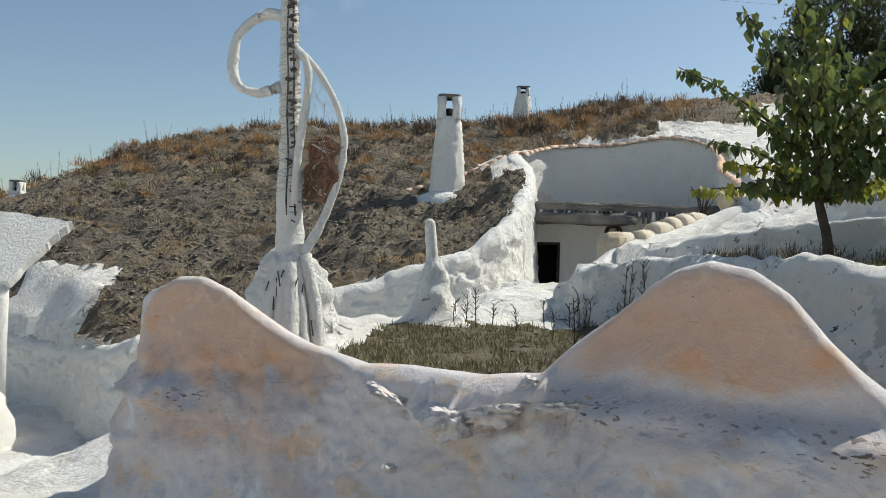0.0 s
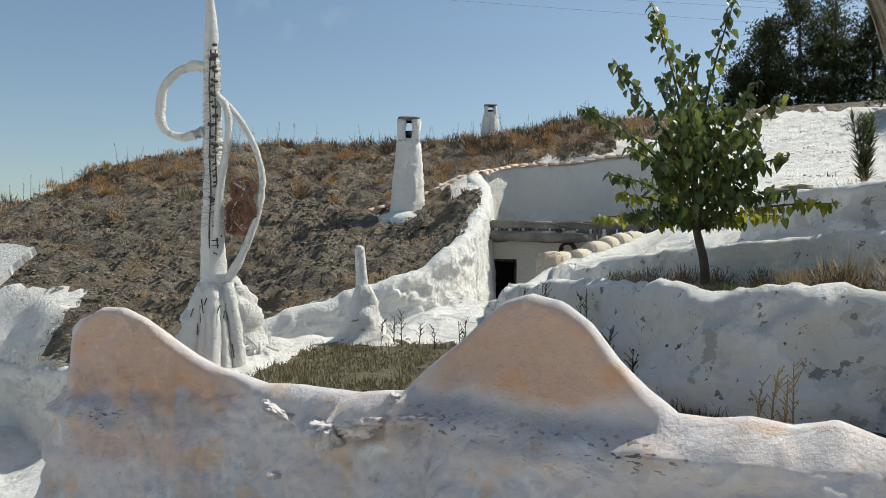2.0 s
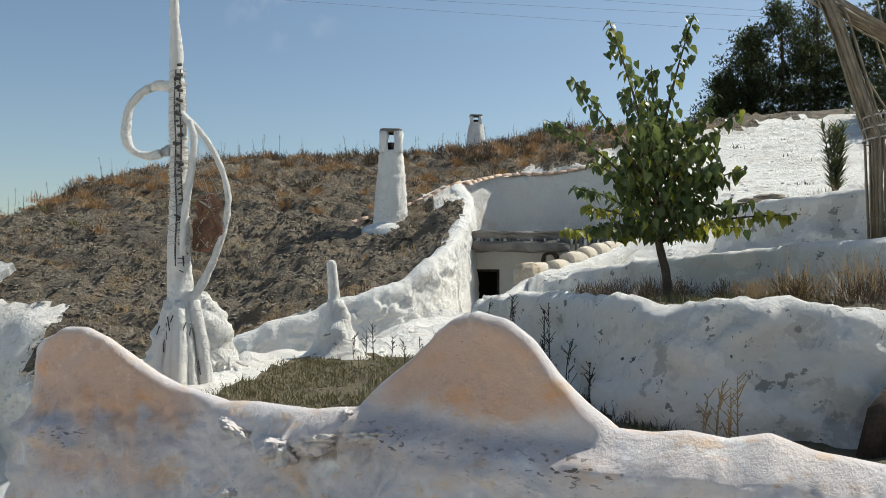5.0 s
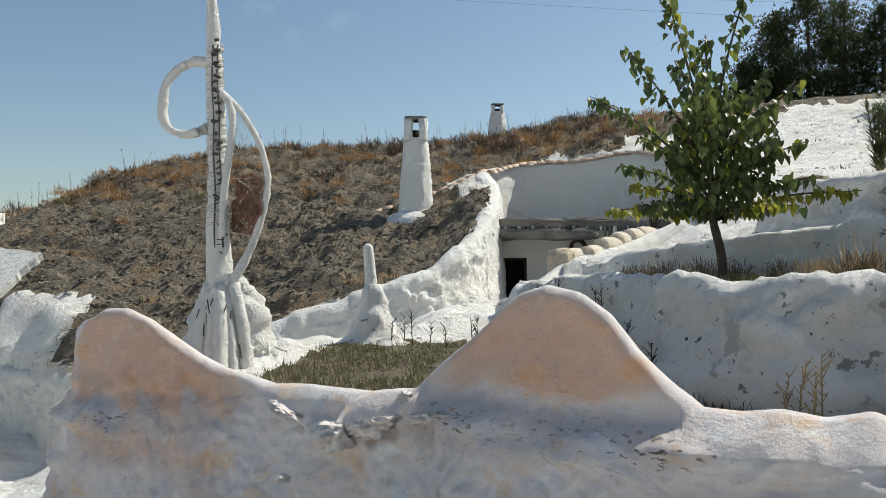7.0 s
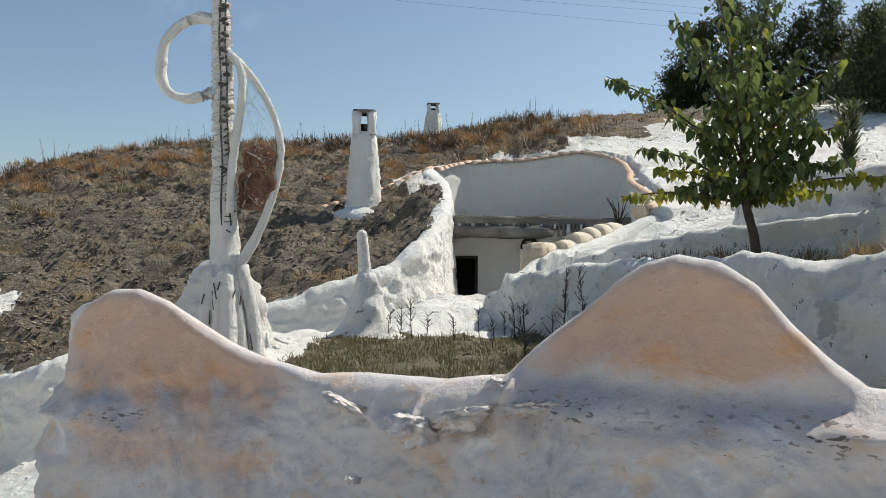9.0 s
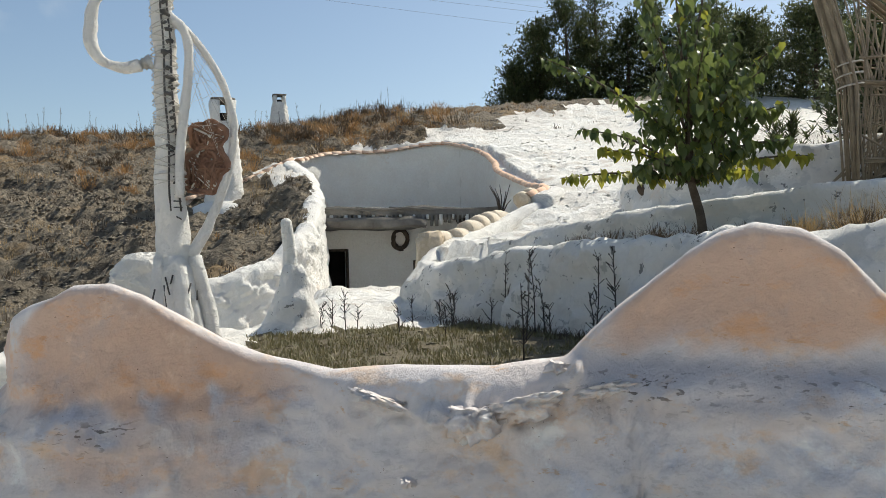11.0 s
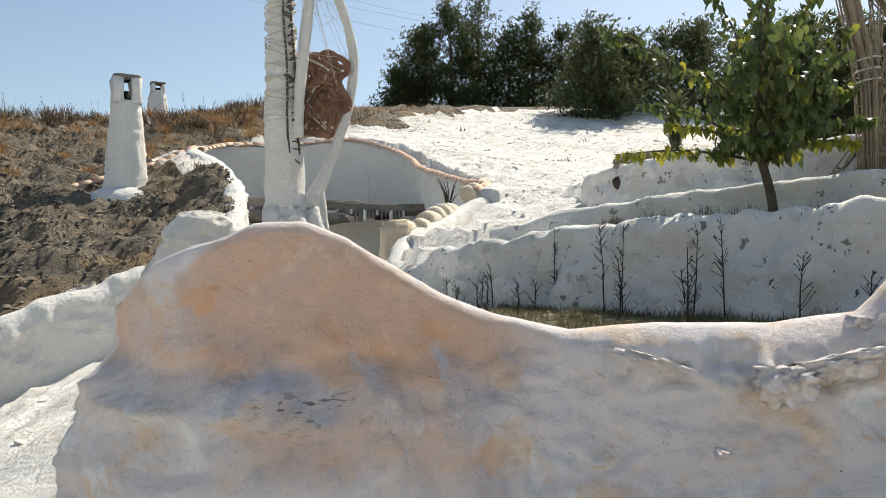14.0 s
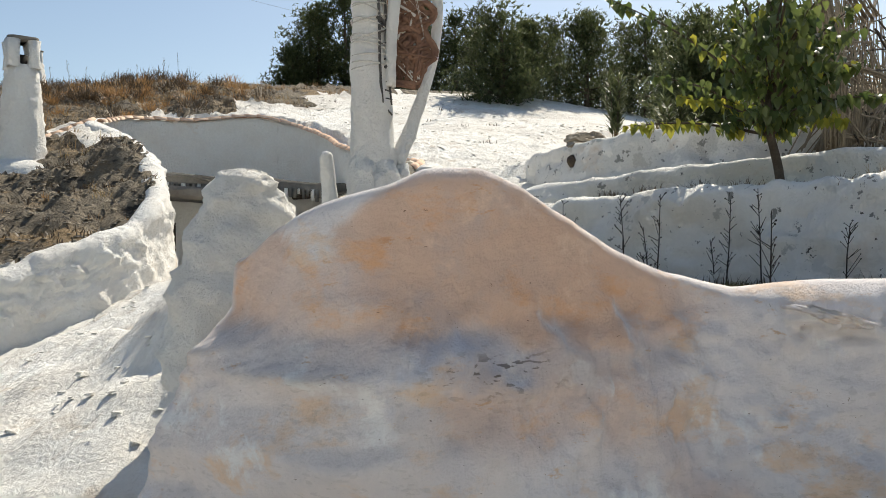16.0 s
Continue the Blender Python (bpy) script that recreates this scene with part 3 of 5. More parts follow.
def bez(pts, n=10):
    """A smooth curve through 3D points as Vectors."""
    c = []
    p = [Vector(q) for q in pts]
    p = [2 * p[0] - p[1]] + p + [2 * p[-1] - p[-2]]
    for i in range(1, len(p) - 2):
        a, b, d, e = p[i - 1:i + 3]
        for k in range(n):
            t = k / n
            c.append(0.5 * (2 * b + (d - a) * t + (2 * a - 5 * b + 4 * d - e) * t * t + (3 * b - a - 3 * d + e) * t ** 3))
    return c + [p[-2]]


# ---- parapet and tiled rim ----
bm = strip_wall(PARAPET, lambda s: float(lin(s, [0, 2.1, 3.9], [3.22, 3.92, 4.66])), lambda s: 2.3 + 0.2 * s, 0.25, 0.1, rows=10, step=0.12, rough=0.05, scale=2)
parapet = tagged(part("wall_parapet", bm, PEACH), "low peach parapet wall behind the chimney", "wall", kind="structure")


def roof_tile(r0=0.105, r1=0.085, length=0.46):
    """A curved roof tile, hollow below, along x."""
    bm = bmesh.new()
    rows = []
    for x, r in ((-length / 2, r0), (length / 2, r1)):
        for th in (0.0, -0.022):
            rows.append([bm.verts.new((x, (r + th) * math.cos(a * math.pi / 6), (r + th) * math.sin(a * math.pi / 6))) for a in range(7)])
    o0, i0, o1, i1 = rows
    for k in range(6):
        bm.faces.new((o0[k], o0[k + 1], o1[k + 1], o1[k]))
        bm.faces.new((i0[k + 1], i0[k], i1[k], i1[k + 1]))
        bm.faces.new((o0[k + 1], o0[k], i0[k], i0[k + 1]))
        bm.faces.new((o1[k], o1[k + 1], i1[k + 1], i1[k]))
    me = bpy.data.meshes.new("tile")
    bm.to_mesh(me)
    bm.free()
    me.materials.append(TILE)
    for p in me.polygons:
        p.use_smooth = True
    return me


tile_mesh = roof_tile()
rnd = random.Random(4)
court = bpy.data.objects["wall_courtyard"]


def lay_tiles(curve, owner, start, end):
    run = np.concatenate([[0], np.cumsum(np.linalg.norm(np.diff(curve, axis=0), axis=1))])
    s = start
    while s < min(end, run[-1]):
        p = [float(np.interp(s, run, curve[:, k])) for k in range(3)]
        q = [float(np.interp(s + 0.2, run, curve[:, k])) for k in range(3)]
        d = Vector(q) - Vector(p)
        if d.length < 0.01:
            break
        ob = new("tile", tile_mesh)
        ob.parent = owner
        ob.location = (p[0], p[1], p[2] - 0.045 + rnd.uniform(-0.012, 0.012))
        ob.rotation_euler = (rnd.uniform(-0.08, 0.08), -math.atan2(d.z, math.hypot(d.x, d.y)) + rnd.uniform(-0.04, 0.04), math.atan2(d.y, d.x) + rnd.uniform(-0.05, 0.05))
        s += 0.40


shift = spline([(*p, z) for p, z in zip(PARAPET, (3.24, 3.94, 4.68))], 0.2)
lay_tiles(shift, parapet, 0.0, 9)
rim_hi = spline(RIM[3:], 0.2)
lay_tiles(rim_hi, court, 0.1, 40)


# ---- chimneys ----
def chimney(at, label, base, height, skirt, slim):
    ch = thing("chimney", at, label, "chimney", "cave chimneys")
    h = height - 0.62 * slim
    prof = [(base * 2.1, -0.45), (skirt * 1.2, -0.08), (skirt * 1.02, 0.06), (base * 1.08, 0.16)]
    for k in range(26):
        f = k / 25
        prof.append((base * (1.0 - 0.25 * f - 0.06 * f * f), 0.15 + (h - 0.3) * f))
    prof += [(base * 0.60, h - 0.05), (base * 0.555, h), (base * 0.1, h + 0.01)]
    part("shaft", lathe(bmesh.new(), (0, 0, 0), prof, 40, 0.05, 8.0), WHITE, ch)
    r = base * 0.41
    for sx, sy in ((-1, -1), (1, -1), (-1, 1), (1, 1)):
        bm = bmesh.new()
        lathe(bm, (sx * r, sy * r * 0.9, h - 0.08), [(0.15 * slim, 0), (0.125 * slim, 0.3 * slim), (0.16 * slim, 0.64 * slim)], 10, 0.03, 6, 1.0)
        part("chimney_post", bm, WHITE, ch)
    bm = bmesh.new()
    prof = [(r * 1.0, 0.54 * slim), (r * 1.62, 0.58 * slim), (r * 1.68, 0.65 * slim), (r * 1.1, 0.67 * slim)]
    lathe(bm, (0, 0, h - 0.02), prof, 20, 0.03, 5, 1.2)
    part("cap", bm, SLAB, ch, "soot-grey rim of the chimney mouth")
    bm = bmesh.new()
    lathe(bm, (0, 0, h - 0.02), [(r * 0.62, 0), (r * 0.62, 0.26 * slim)], 14, 0.01, 5)
    part("flue", bm, DARKM, ch, "sooty flue opening")
    return ch


chimney((0.08, 24.0, 2.98), "tall tapered limewashed cave chimney on the hillside", 0.53, 3.0, 0.80, 1.0)
chimney((3.85, 41.5, 7.75), "short limewashed chimney on the hilltop", 0.54, 2.06, 0.62, 0.62)
chimney((-14.8, 28.4, 2.75), "small white chimney on the far hillside", 0.34, 0.75, 0.36, 0.6)


# ---- mast sculpture ----
def mast_sculpture():
    root = thing("mast_sculpture", (-1.3, 7.05, 0.55), "tall white plaster mast sculpture with loop, bow and woven disc", "sculpture")
    o = Vector((-1.3, 7.05, 0.55))

    def loc(pts):
        return [Vector(p) - o for p in pts]

    axis_pts = loc([(-1.27, 7.05, 0.60), (-1.30, 7.05, 1.0), (-1.32, 7.05, 1.3), (-1.32, 7.05, 1.63), (-1.335, 7.05, 1.96), (-1.335, 7.05, 2.3), (-1.34, 7.05, 2.63), (-1.35, 7.05, 2.97), (-1.365, 7.05, 3.3), (-1.38, 7.05, 3.64), (-1.395, 7.05, 4.0), (-1.41, 7.05, 4.4), (-1.43, 7.05, 5.0)])
    rad = [0.17, 0.15, 0.14, 0.122, 0.108, 0.092, 0.083, 0.079, 0.075, 0.066, 0.052, 0.036, 0.015]
    c = bez(axis_pts, 6)
    r = [float(np.interp(k / 6, range(13), rad)) for k in range(len(c))]
    part("mast", tube(bmesh.new(), c, r, 18, 0.018, 7), WHITE, root)
    # dark slats that show where the plaster is left open
    for k in range(34):
        z = 1.72 + k * 0.058 + rnd.uniform(-0.03, 0.03)
        rr = float(np.interp(z, [1.6, 2.3, 3.3, 3.7], [0.124, 0.092, 0.075, 0.064]))
        ax = float(np.interp(z, [1.6, 2.3, 3.3], [-1.32, -1.335, -1.365]))
        bm = bmesh.new()
        a0 = rnd.uniform(-0.15, 0.15)
        tl2 = rnd.uniform(-0.012, 0.012)
        pts = [(ax + (rr + 0.006) * math.sin(a0 + a), 7.05 - (rr + 0.006) * math.cos(a0 + a), z) for a in (-0.02 + rnd.uniform(-0.1, 0.2), 0.2, 0.35, 0.45 + rnd.uniform(-0.1, 0.4))]
        pts = [(px_, py_, pz_ + q * tl2) for q, (px_, py_, pz_) in enumerate(pts)]
        tube(bm, loc(pts), 0.004 + rnd.uniform(0, 0.009) + (0.006 if z > 2.6 else 0), 5)
        part("slat", bm, BOUND, root, "dark wooden slat of the mast core" if k == 0 else "")
    for side in (-0.05, 0.55):
        bm = bmesh.new()
        pts = []
        for z in np.linspace(1.75, 3.62, 16):
            rr = float(np.interp(z, [1.6, 2.3, 3.3, 3.7], [0.124, 0.092, 0.075, 0.064]))
            ax = float(np.interp(z, [1.6, 2.3, 3.3], [-1.32, -1.335, -1.365]))
            pts.append((ax + (rr + 0.004) * math.sin(side + 0.06 * math.sin(z * 9)), 7.05 - (rr + 0.004) * math.cos(side), z))
        tube(bm, loc(pts), 0.008, 5)
        part("core_rod", bm, BOUND, root)
    # cord bindings round the mast
    for k in range(44):
        z = 1.95 + k * 0.039 + rnd.uniform(-0.02, 0.02)
        rr = float(np.interp(z, [1.6, 2.3, 3.3, 3.7], [0.126, 0.095, 0.078, 0.067])) + 0.007
        ax = float(np.interp(z, [1.6, 2.3, 3.3], [-1.32, -1.335, -1.365]))
        tl = rnd.uniform(-0.5, 0.5)
        pts = [(ax + rr * math.cos(a), 7.05 + rr * math.sin(a), z + tl * rr * math.cos(a)) for a in np.linspace(0, 2 * math.pi, 15)]
        bm = bmesh.new()
        tube(bm, loc(pts), 0.0042, 5, cap=False)
        part("binding", bm, ROPE, root)
    ring = [(-1.40, 7.05, 3.45), (-1.53, 7.05, 3.48), (-1.69, 7.05, 3.42), (-1.81, 7.05, 3.28), (-1.85, 7.05, 3.08), (-1.84, 7.05, 2.93), (-1.755, 7.05, 2.83), (-1.60, 7.05, 2.80), (-1.44, 7.05, 2.86)]
    c = bez(loc(ring), 6)
    part("loop", tube(bmesh.new(), c, [0.043 + 0.006 * math.sin(k * 0.3) for k in range(len(c))], 12, 0.010, 11), WHITE, root)
    bow = [(-1.33, 7.05, 3.22), (-1.17, 7.03, 3.07), (-1.01, 7.02, 2.84), (-0.91, 7.02, 2.61), (-0.87, 7.02, 2.39), (-0.89, 7.02, 2.17), (-0.97, 7.02, 1.89), (-1.08, 7.02, 1.63), (-1.20, 7.0, 1.42)]
    cb = bez(loc(bow), 6)
    part("bow", tube(bmesh.new(), cb, [float(lin(k / len(cb), [0, 0.2, 0.7, 0.85, 1], [0.026, 0.029, 0.033, 0.040, 0.052])) for k in range(len(cb))], 12, 0.008, 11), WHITE, root)
    stem = [(-1.33, 7.03, 3.21), (-1.22, 6.98, 3.09), (-1.18, 6.96, 2.93), (-1.19, 6.95, 2.72), (-1.23, 6.94, 2.43), (-1.26, 6.94, 2.13), (-1.27, 6.95, 1.85)]
    cs = bez(loc(stem), 6)
    part("stem", tube(bmesh.new(), cs, [0.034] * len(cs), 12, 0.008, 11), WHITE, root)
    # legs and buttress at the foot
    for a, b, r0, r1 in (((-1.40, 7.0, 1.42), (-1.50, 6.85, 0.62), 0.065, 0.075), ((-1.31, 6.95, 1.42), (-1.25, 6.80, 0.60), 0.07, 0.085), ((-1.18, 7.0, 1.42), (-1.03, 6.95, 0.60), 0.06, 0.07),
                         ((-1.36, 6.92, 1.36), (-1.37, 6.82, 0.60), 0.045, 0.05), ((-1.24, 6.96, 1.35), (-1.14, 6.86, 0.58), 0.04, 0.05), ((-1.30, 7.15, 1.4), (-1.45, 7.35, 0.55), 0.08, 0.10)):
        c = bez(loc([a, tuple((Vector(a) + Vector(b)) / 2 + Vector((0.015, -0.01, 0))), b]), 6)
        part("leg", tube(bmesh.new(), c, [r0 + (r1 - r0) * k / (len(c) - 1) for k in range(len(c))], 10, 0.016, 10), WHITE, root)
    for k in range(18):
        x = rnd.uniform(-1.46, -1.08)
        z = rnd.uniform(0.85, 1.3)
        bm = bmesh.new()
        tube(bm, loc([(x, 6.86, z), (x + rnd.uniform(-0.03, 0.03), 6.84, z - rnd.uniform(0.06, 0.16))]), 0.006, 5)
        part("slat", bm, BOUND, root)
    # woven disc hung in the bow
    cen = Vector((-1.075, 7.05, 2.16)) - o
    u = Vector((0.93, -0.36, 0)).normalized()
    w = Vector((0, 0, 1))
    nrm = u.cross(w)
    for name, cz, cx, rad_ in (("upper_coil", 0.16, 0.02, 0.125), ("lower_coil", -0.085, 0.0, 0.175)):
        # an uneven rim, then a crossing web of fibres that leaves small holes
        def rim_at(a, q=1.0):
            w_ = 1 + 0.16 * math.sin(2 * a + cz * 9) + 0.10 * math.sin(5 * a + 1.0)
            return cen + u * (cx + q * rad_ * w_ * math.cos(a)) + w * (cz + q * rad_ * w_ * math.sin(a)) + nrm * (0.014 * math.sin(3 * a + q * 7))
        bm = bmesh.new()
        for q in (1.0, 0.9, 0.62, 0.36):
            tube(bm, [rim_at(a, q) for a in np.linspace(0, 2 * math.pi, 29)], 0.014, 6, 0.008, 26, cap=False)
        coil = part(name, bm, DISC, root, "reddish-brown woven esparto coil")
        for k in range(120 if cz < 0 else 70):
            a = rnd.uniform(0, 6.283)
            b = a + rnd.uniform(1.2, 3.6)
            p0, p1 = rim_at(a, rnd.uniform(0.8, 1.0)), rim_at(b, rnd.uniform(0.1, 1.0))
            bm = bmesh.new()
            tube(bm, [p0, (p0 + p1) / 2 - nrm * rnd.uniform(-0.02, 0.03), p1], rnd.uniform(0.004, 0.010), 4)
            part("strand", bm, DISC if k % 9 else ROPE, coil)
    for k in range(24):
        p0 = cs[min(len(cs) - 1, 2 + int(k * 1.1))]
        p1 = cb[min(len(cb) - 1, 4 + int(rnd.uniform(0, 30)))]
        bm = bmesh.new()
        tube(bm, [p0, (p0 + p1) / 2 - Vector((0, 0, 0.02)), p1], 0.0013, 4)
        part("string", bm, ROPE, root)


mast_sculpture()


# ---- lobe and spike ----
def lobe():
    root = thing("lobe_sculpture", (-1.56, 8.28, 0.07), "upright white rough-plastered lobe behind the mast", "sculpture")
    bm = bmesh.new()
    u, w = Vector((0.995, 0.09, 0)), Vector((0, 0, 1))
    nrm = Vector((0.09, -0.995, 0))
    rows = []
    for j in range(41):
        f = j / 40
        z = 1.42 * math.sin(f * math.pi / 2)
        half = 0.54 * math.cos(f * math.pi / 2) ** 0.86
        ring = []
        for k in range(36):
            a = 2 * math.pi * k / 36
            th = 0.15 + 0.16 * (1 - f)
            p = u * (half * math.cos(a) + 0.03 * f) + nrm * (th * math.sin(a) * (0.35 + 0.65 * (1 - f ** 4))) + w * z
            d = lump(p, 4.2, 0.065, 5, 0.68)
            ring.append(bm.verts.new(p + (u * math.cos(a) + nrm * math.sin(a)) * d))
        rows.append(ring)
    for a, b in zip(rows, rows[1:]):
        for k in range(36):
            bm.faces.new((a[k], a[(k + 1) % 36], b[(k + 1) % 36], b[k]))
    bm.faces.new(rows[-1])
    part("lobe", bm, WHITE, root)
    bm = bmesh.new()
    for k in range(140):
        p = u * rnd.uniform(0.0, 0.58) + nrm * 0.28 + w * rnd.uniform(0.05, 0.75)
        q = p + u * rnd.uniform(-0.16, 0.16) + nrm * rnd.uniform(0, 0.08) - w * rnd.uniform(0.0, 0.2)
        tube(bm, [p, (p + q) / 2 + nrm * 0.05, q], rnd.uniform(0.007, 0.016), 5)
    part("root_tangle", bm, WHITE, root, "tangle of whitewashed roots")["kind"] = "stuff"


lobe()
sp = thing("spike_sculpture", (-0.12, 9.6, 0.55), "white plaster cone with an upright finger on top", "sculpture")
prof = [(0.72, -0.12), (0.50, 0.05), (0.36, 0.12), (0.31, 0.18), (0.275, 0.26), (0.245, 0.34), (0.22, 0.42), (0.19, 0.50), (0.165, 0.58), (0.13, 0.68), (0.085, 0.80)]
part("cone", lathe(bmesh.new(), (0.02, 0, 0), prof, 36, 0.06, 7), GREYW, sp)
c = bez([(0.0, 0, 0.7), (-0.01, 0, 0.95), (-0.035, 0, 1.2), (-0.045, 0, 1.30)], 6)
part("finger", tube(bmesh.new(), c, [float(lin(k, [0, 6, 15, 17, 18], [0.085, 0.07, 0.062, 0.045, 0.02])) for k in range(len(c))], 14, 0.006, 9), WHITE, sp)


# ---- cave front ----
def box(bm, x0, y0, z0, x1, y1, z1, rough=0.0):
    vs = bmesh.ops.create_cube(bm, size=1.0)["verts"]
    for v in vs:
        v.co = Vector(((x0 + x1) / 2 + v.co.x * (x1 - x0), (y0 + y1) / 2 + v.co.y * (y1 - y0), (z0 + z1) / 2 + v.co.z * (z1 - z0)))
        if rough:
            v.co += Vector((rnd.uniform(-rough, rough), rnd.uniform(-rough, rough), rnd.uniform(-rough, rough)))
    return bm


def soft_box(x0, y0, z0, x1, y1, z1, bevel=0.03, cuts=0, rough=0.02, scale=3):
    bm = box(bmesh.new(), x0, y0, z0, x1, y1, z1)
    bmesh.ops.bevel(bm, geom=list(bm.edges), offset=bevel, segments=2, affect="EDGES")
    if cuts:
        bmesh.ops.subdivide_edges(bm, edges=[e for e in bm.edges if e.calc_length() > bevel * 3], cuts=cuts, use_grid_fill=True)
    for v in bm.verts:
        v.co += Vector((lump(v.co, scale, rough), lump(v.co + Vector((9, 0, 0)), scale, rough), lump(v.co + Vector((0, 9, 0)), scale, rough)))
    return bm


def cave_front():
    bm = bmesh.new()
    box(bm, 2.0, 23.0, -0.5, 2.45, 23.35, 2.6)
    box(bm, 3.25, 23.0, -0.5, 7.6, 23.35, 2.6)
    box(bm, 2.45, 23.0, 1.72, 3.25, 23.35, 2.6)
    tagged(part("wall_cave", bm, WHITE, smooth=False), "plain limewashed front wall of the cave dwelling", "wall", kind="structure")
    # inner walls in near black: the gloom of the interior is in the colour
    bm = bmesh.new()
    box(bm, 1.9, 24.6, -0.5, 4.2, 24.7, 2.6)
    box(bm, 1.9, 23.35, -0.5, 2.0, 24.6, 2.6)
    box(bm, 4.1, 23.35, -0.5, 4.2, 24.6, 2.6)
    tagged(part("wall_cave_inner", bm, DARKM, smooth=False), "inner wall of the cave, coloured near black for the unlit interior", "wall", kind="structure")
    door = thing("door_1", (2.85, 23.0, -0.25), "open dark doorway with a plain wooden frame", "door", kind="structure")
    for x0, x1, z0, z1 in ((-0.43, -0.36, 0, 1.95), (0.36, 0.43, 0, 1.95), (-0.43, 0.43, 1.95, 2.02)):
        part("door_frame", soft_box(x0, -0.04, z0, x1, 0.06, z1, 0.008, rough=0.0), WOOD, door)
    roof = thing("porch_roof", (4.2, 22.4, 2.45), "weathered grey porch roof of slabs and brush", "roof")
    part("slab", soft_box(-2.1, -0.9, 0.10, 3.2, 5.0, 0.36, 0.03, 8, 0.08), SLAB, roof)
    part("lower_slab", soft_box(-2.0, -1.05, -0.16, 0.9, 0.6, 0.09, 0.04, 5, 0.09), SLAB, roof)
    for k in range(34):
        x = -1.7 + k * 0.123
        h = rnd.uniform(0.10, 0.30)
        part("hanging_slat", soft_box(x, -0.94, 0.14 - h, x + rnd.uniform(0.05, 0.10), -0.89, 0.16, 0.008, rough=0.01), SLAB if k % 3 else WHITE, roof)
    for k in range(12):
        p0 = Vector((-1.9 + k * 0.22, -0.98, 0.34 + rnd.uniform(-0.03, 0.04)))
        part("branch", tube(bmesh.new(), [p0, p0 + Vector((0.3, 0, -0.03)), p0 + Vector((0.62, 0.02, rnd.uniform(-0.15, 0.02)))], 0.02, 6), SLAB, roof)
    for x in (-1.9, 0.55, 2.3):
        part("beam", tube(bmesh.new(), [(x, -0.85, 0.02), (x, 0.6, 0.06)], 0.06, 8, 0.01), WOOD, roof)
    for x, z, r in ((4.75, 2.02, 0.22),):
        wr = thing("wreath", (x, 22.97, z), "dark dried-twig wreath hung on the white wall", "wreath")
        bm = bmesh.new()
        for j in range(26):
            a0 = rnd.uniform(0, 6.28)
            rr = r * rnd.uniform(0.8, 1.15)
            pts = [Vector((rr * math.cos(a), rnd.uniform(-0.06, 0), rr * 1.25 * math.sin(a))) for a in np.linspace(a0, a0 + 1.6, 6)]
            tube(bm, pts, 0.04, 5, 0.015, 20)
        part("twig_ring", bm, WOOD, wr)
    win = thing("window_1", (5.35, 22.97, 1.05), "small dark wooden window in the cave wall", "window", kind="structure")
    for x0, x1, z0, z1 in ((-0.22, -0.16, -0.2, 0.3), (0.16, 0.22, -0.2, 0.3), (-0.22, 0.22, 0.3, 0.36), (-0.22, 0.22, -0.26, -0.2), (-0.03, 0.03, -0.2, 0.3)):
        part("window_frame", soft_box(x0, -0.05, z0, x1, 0.03, z1, 0.006, rough=0), WOOD, win)
    part("pane", soft_box(-0.16, -0.01, -0.2, 0.16, 0.0, 0.3, 0.002, rough=0), DARKM, win)
    dp = thing("dead_plant", (5.25, 16.7, 2.35), "black dead potted plant on the courtyard wall", "plant")
    for k in range(8):
        a = rnd.uniform(0, 6.28)
        q = Vector((math.cos(a) * 0.25, math.sin(a) * 0.1, rnd.uniform(0.25, 0.6)))
        part("stem", tube(bmesh.new(), [(0, 0, -0.1), q * 0.5 + Vector((0.03, 0, 0.03)), q], [0.02, 0.012, 0.006], 5), TWIG, dp)


cave_front()


def bolster(i, at, turn, length, r):
    root = thing("bolster", at, "rounded ochre stone bolster on the yard wall", "balustrade", "stone bolsters of the balustrade")
    c = [Vector((0, -length / 2 + length * k / 8, 0)) for k in range(9)]
    part("roll", tube(bmesh.new(), c, [r * (0.86 + 0.14 * math.sin(math.pi * k / 8)) for k in range(9)], 16, 0.03, 5), CREAM, root)
    part("end_stone", tube(bmesh.new(), [(0, -length / 2 - 0.05, 0), (0, -length / 2 - 0.02, 0), (0, -length / 2 + 0.06, 0)], [r * 0.6, r * 0.8, r * 0.86], 14, 0.02, 6), STONE, root, "bare ochre stone end")
    root.rotation_euler = (0, 0, turn)
    return root


for i, (x, y, z, r) in enumerate(((3.22, 14.5, 1.72, 0.17), (3.62, 14.75, 1.78, 0.17), (3.98, 15.1, 1.92, 0.19), (4.3, 15.45, 2.02, 0.2), (4.62, 15.75, 2.1, 0.2), (4.92, 16.05, 2.16, 0.19), (5.85, 16.85, 2.6, 0.2), (6.15, 17.1, 2.7, 0.2))):
    bolster(i, (x, y, z), -0.75 + 0.1 * math.sin(i * 2.3), 0.5 + 0.06 * math.sin(i * 1.7), r)
bs = thing("block", (2.85, 14.25, 1.40), "squared ochre stone under the bolsters", "stone")
part("stone", soft_box(-0.14, -0.2, -0.3, 0.28, 0.3, 0.46, 0.07, 3, 0.05), STONE, bs)


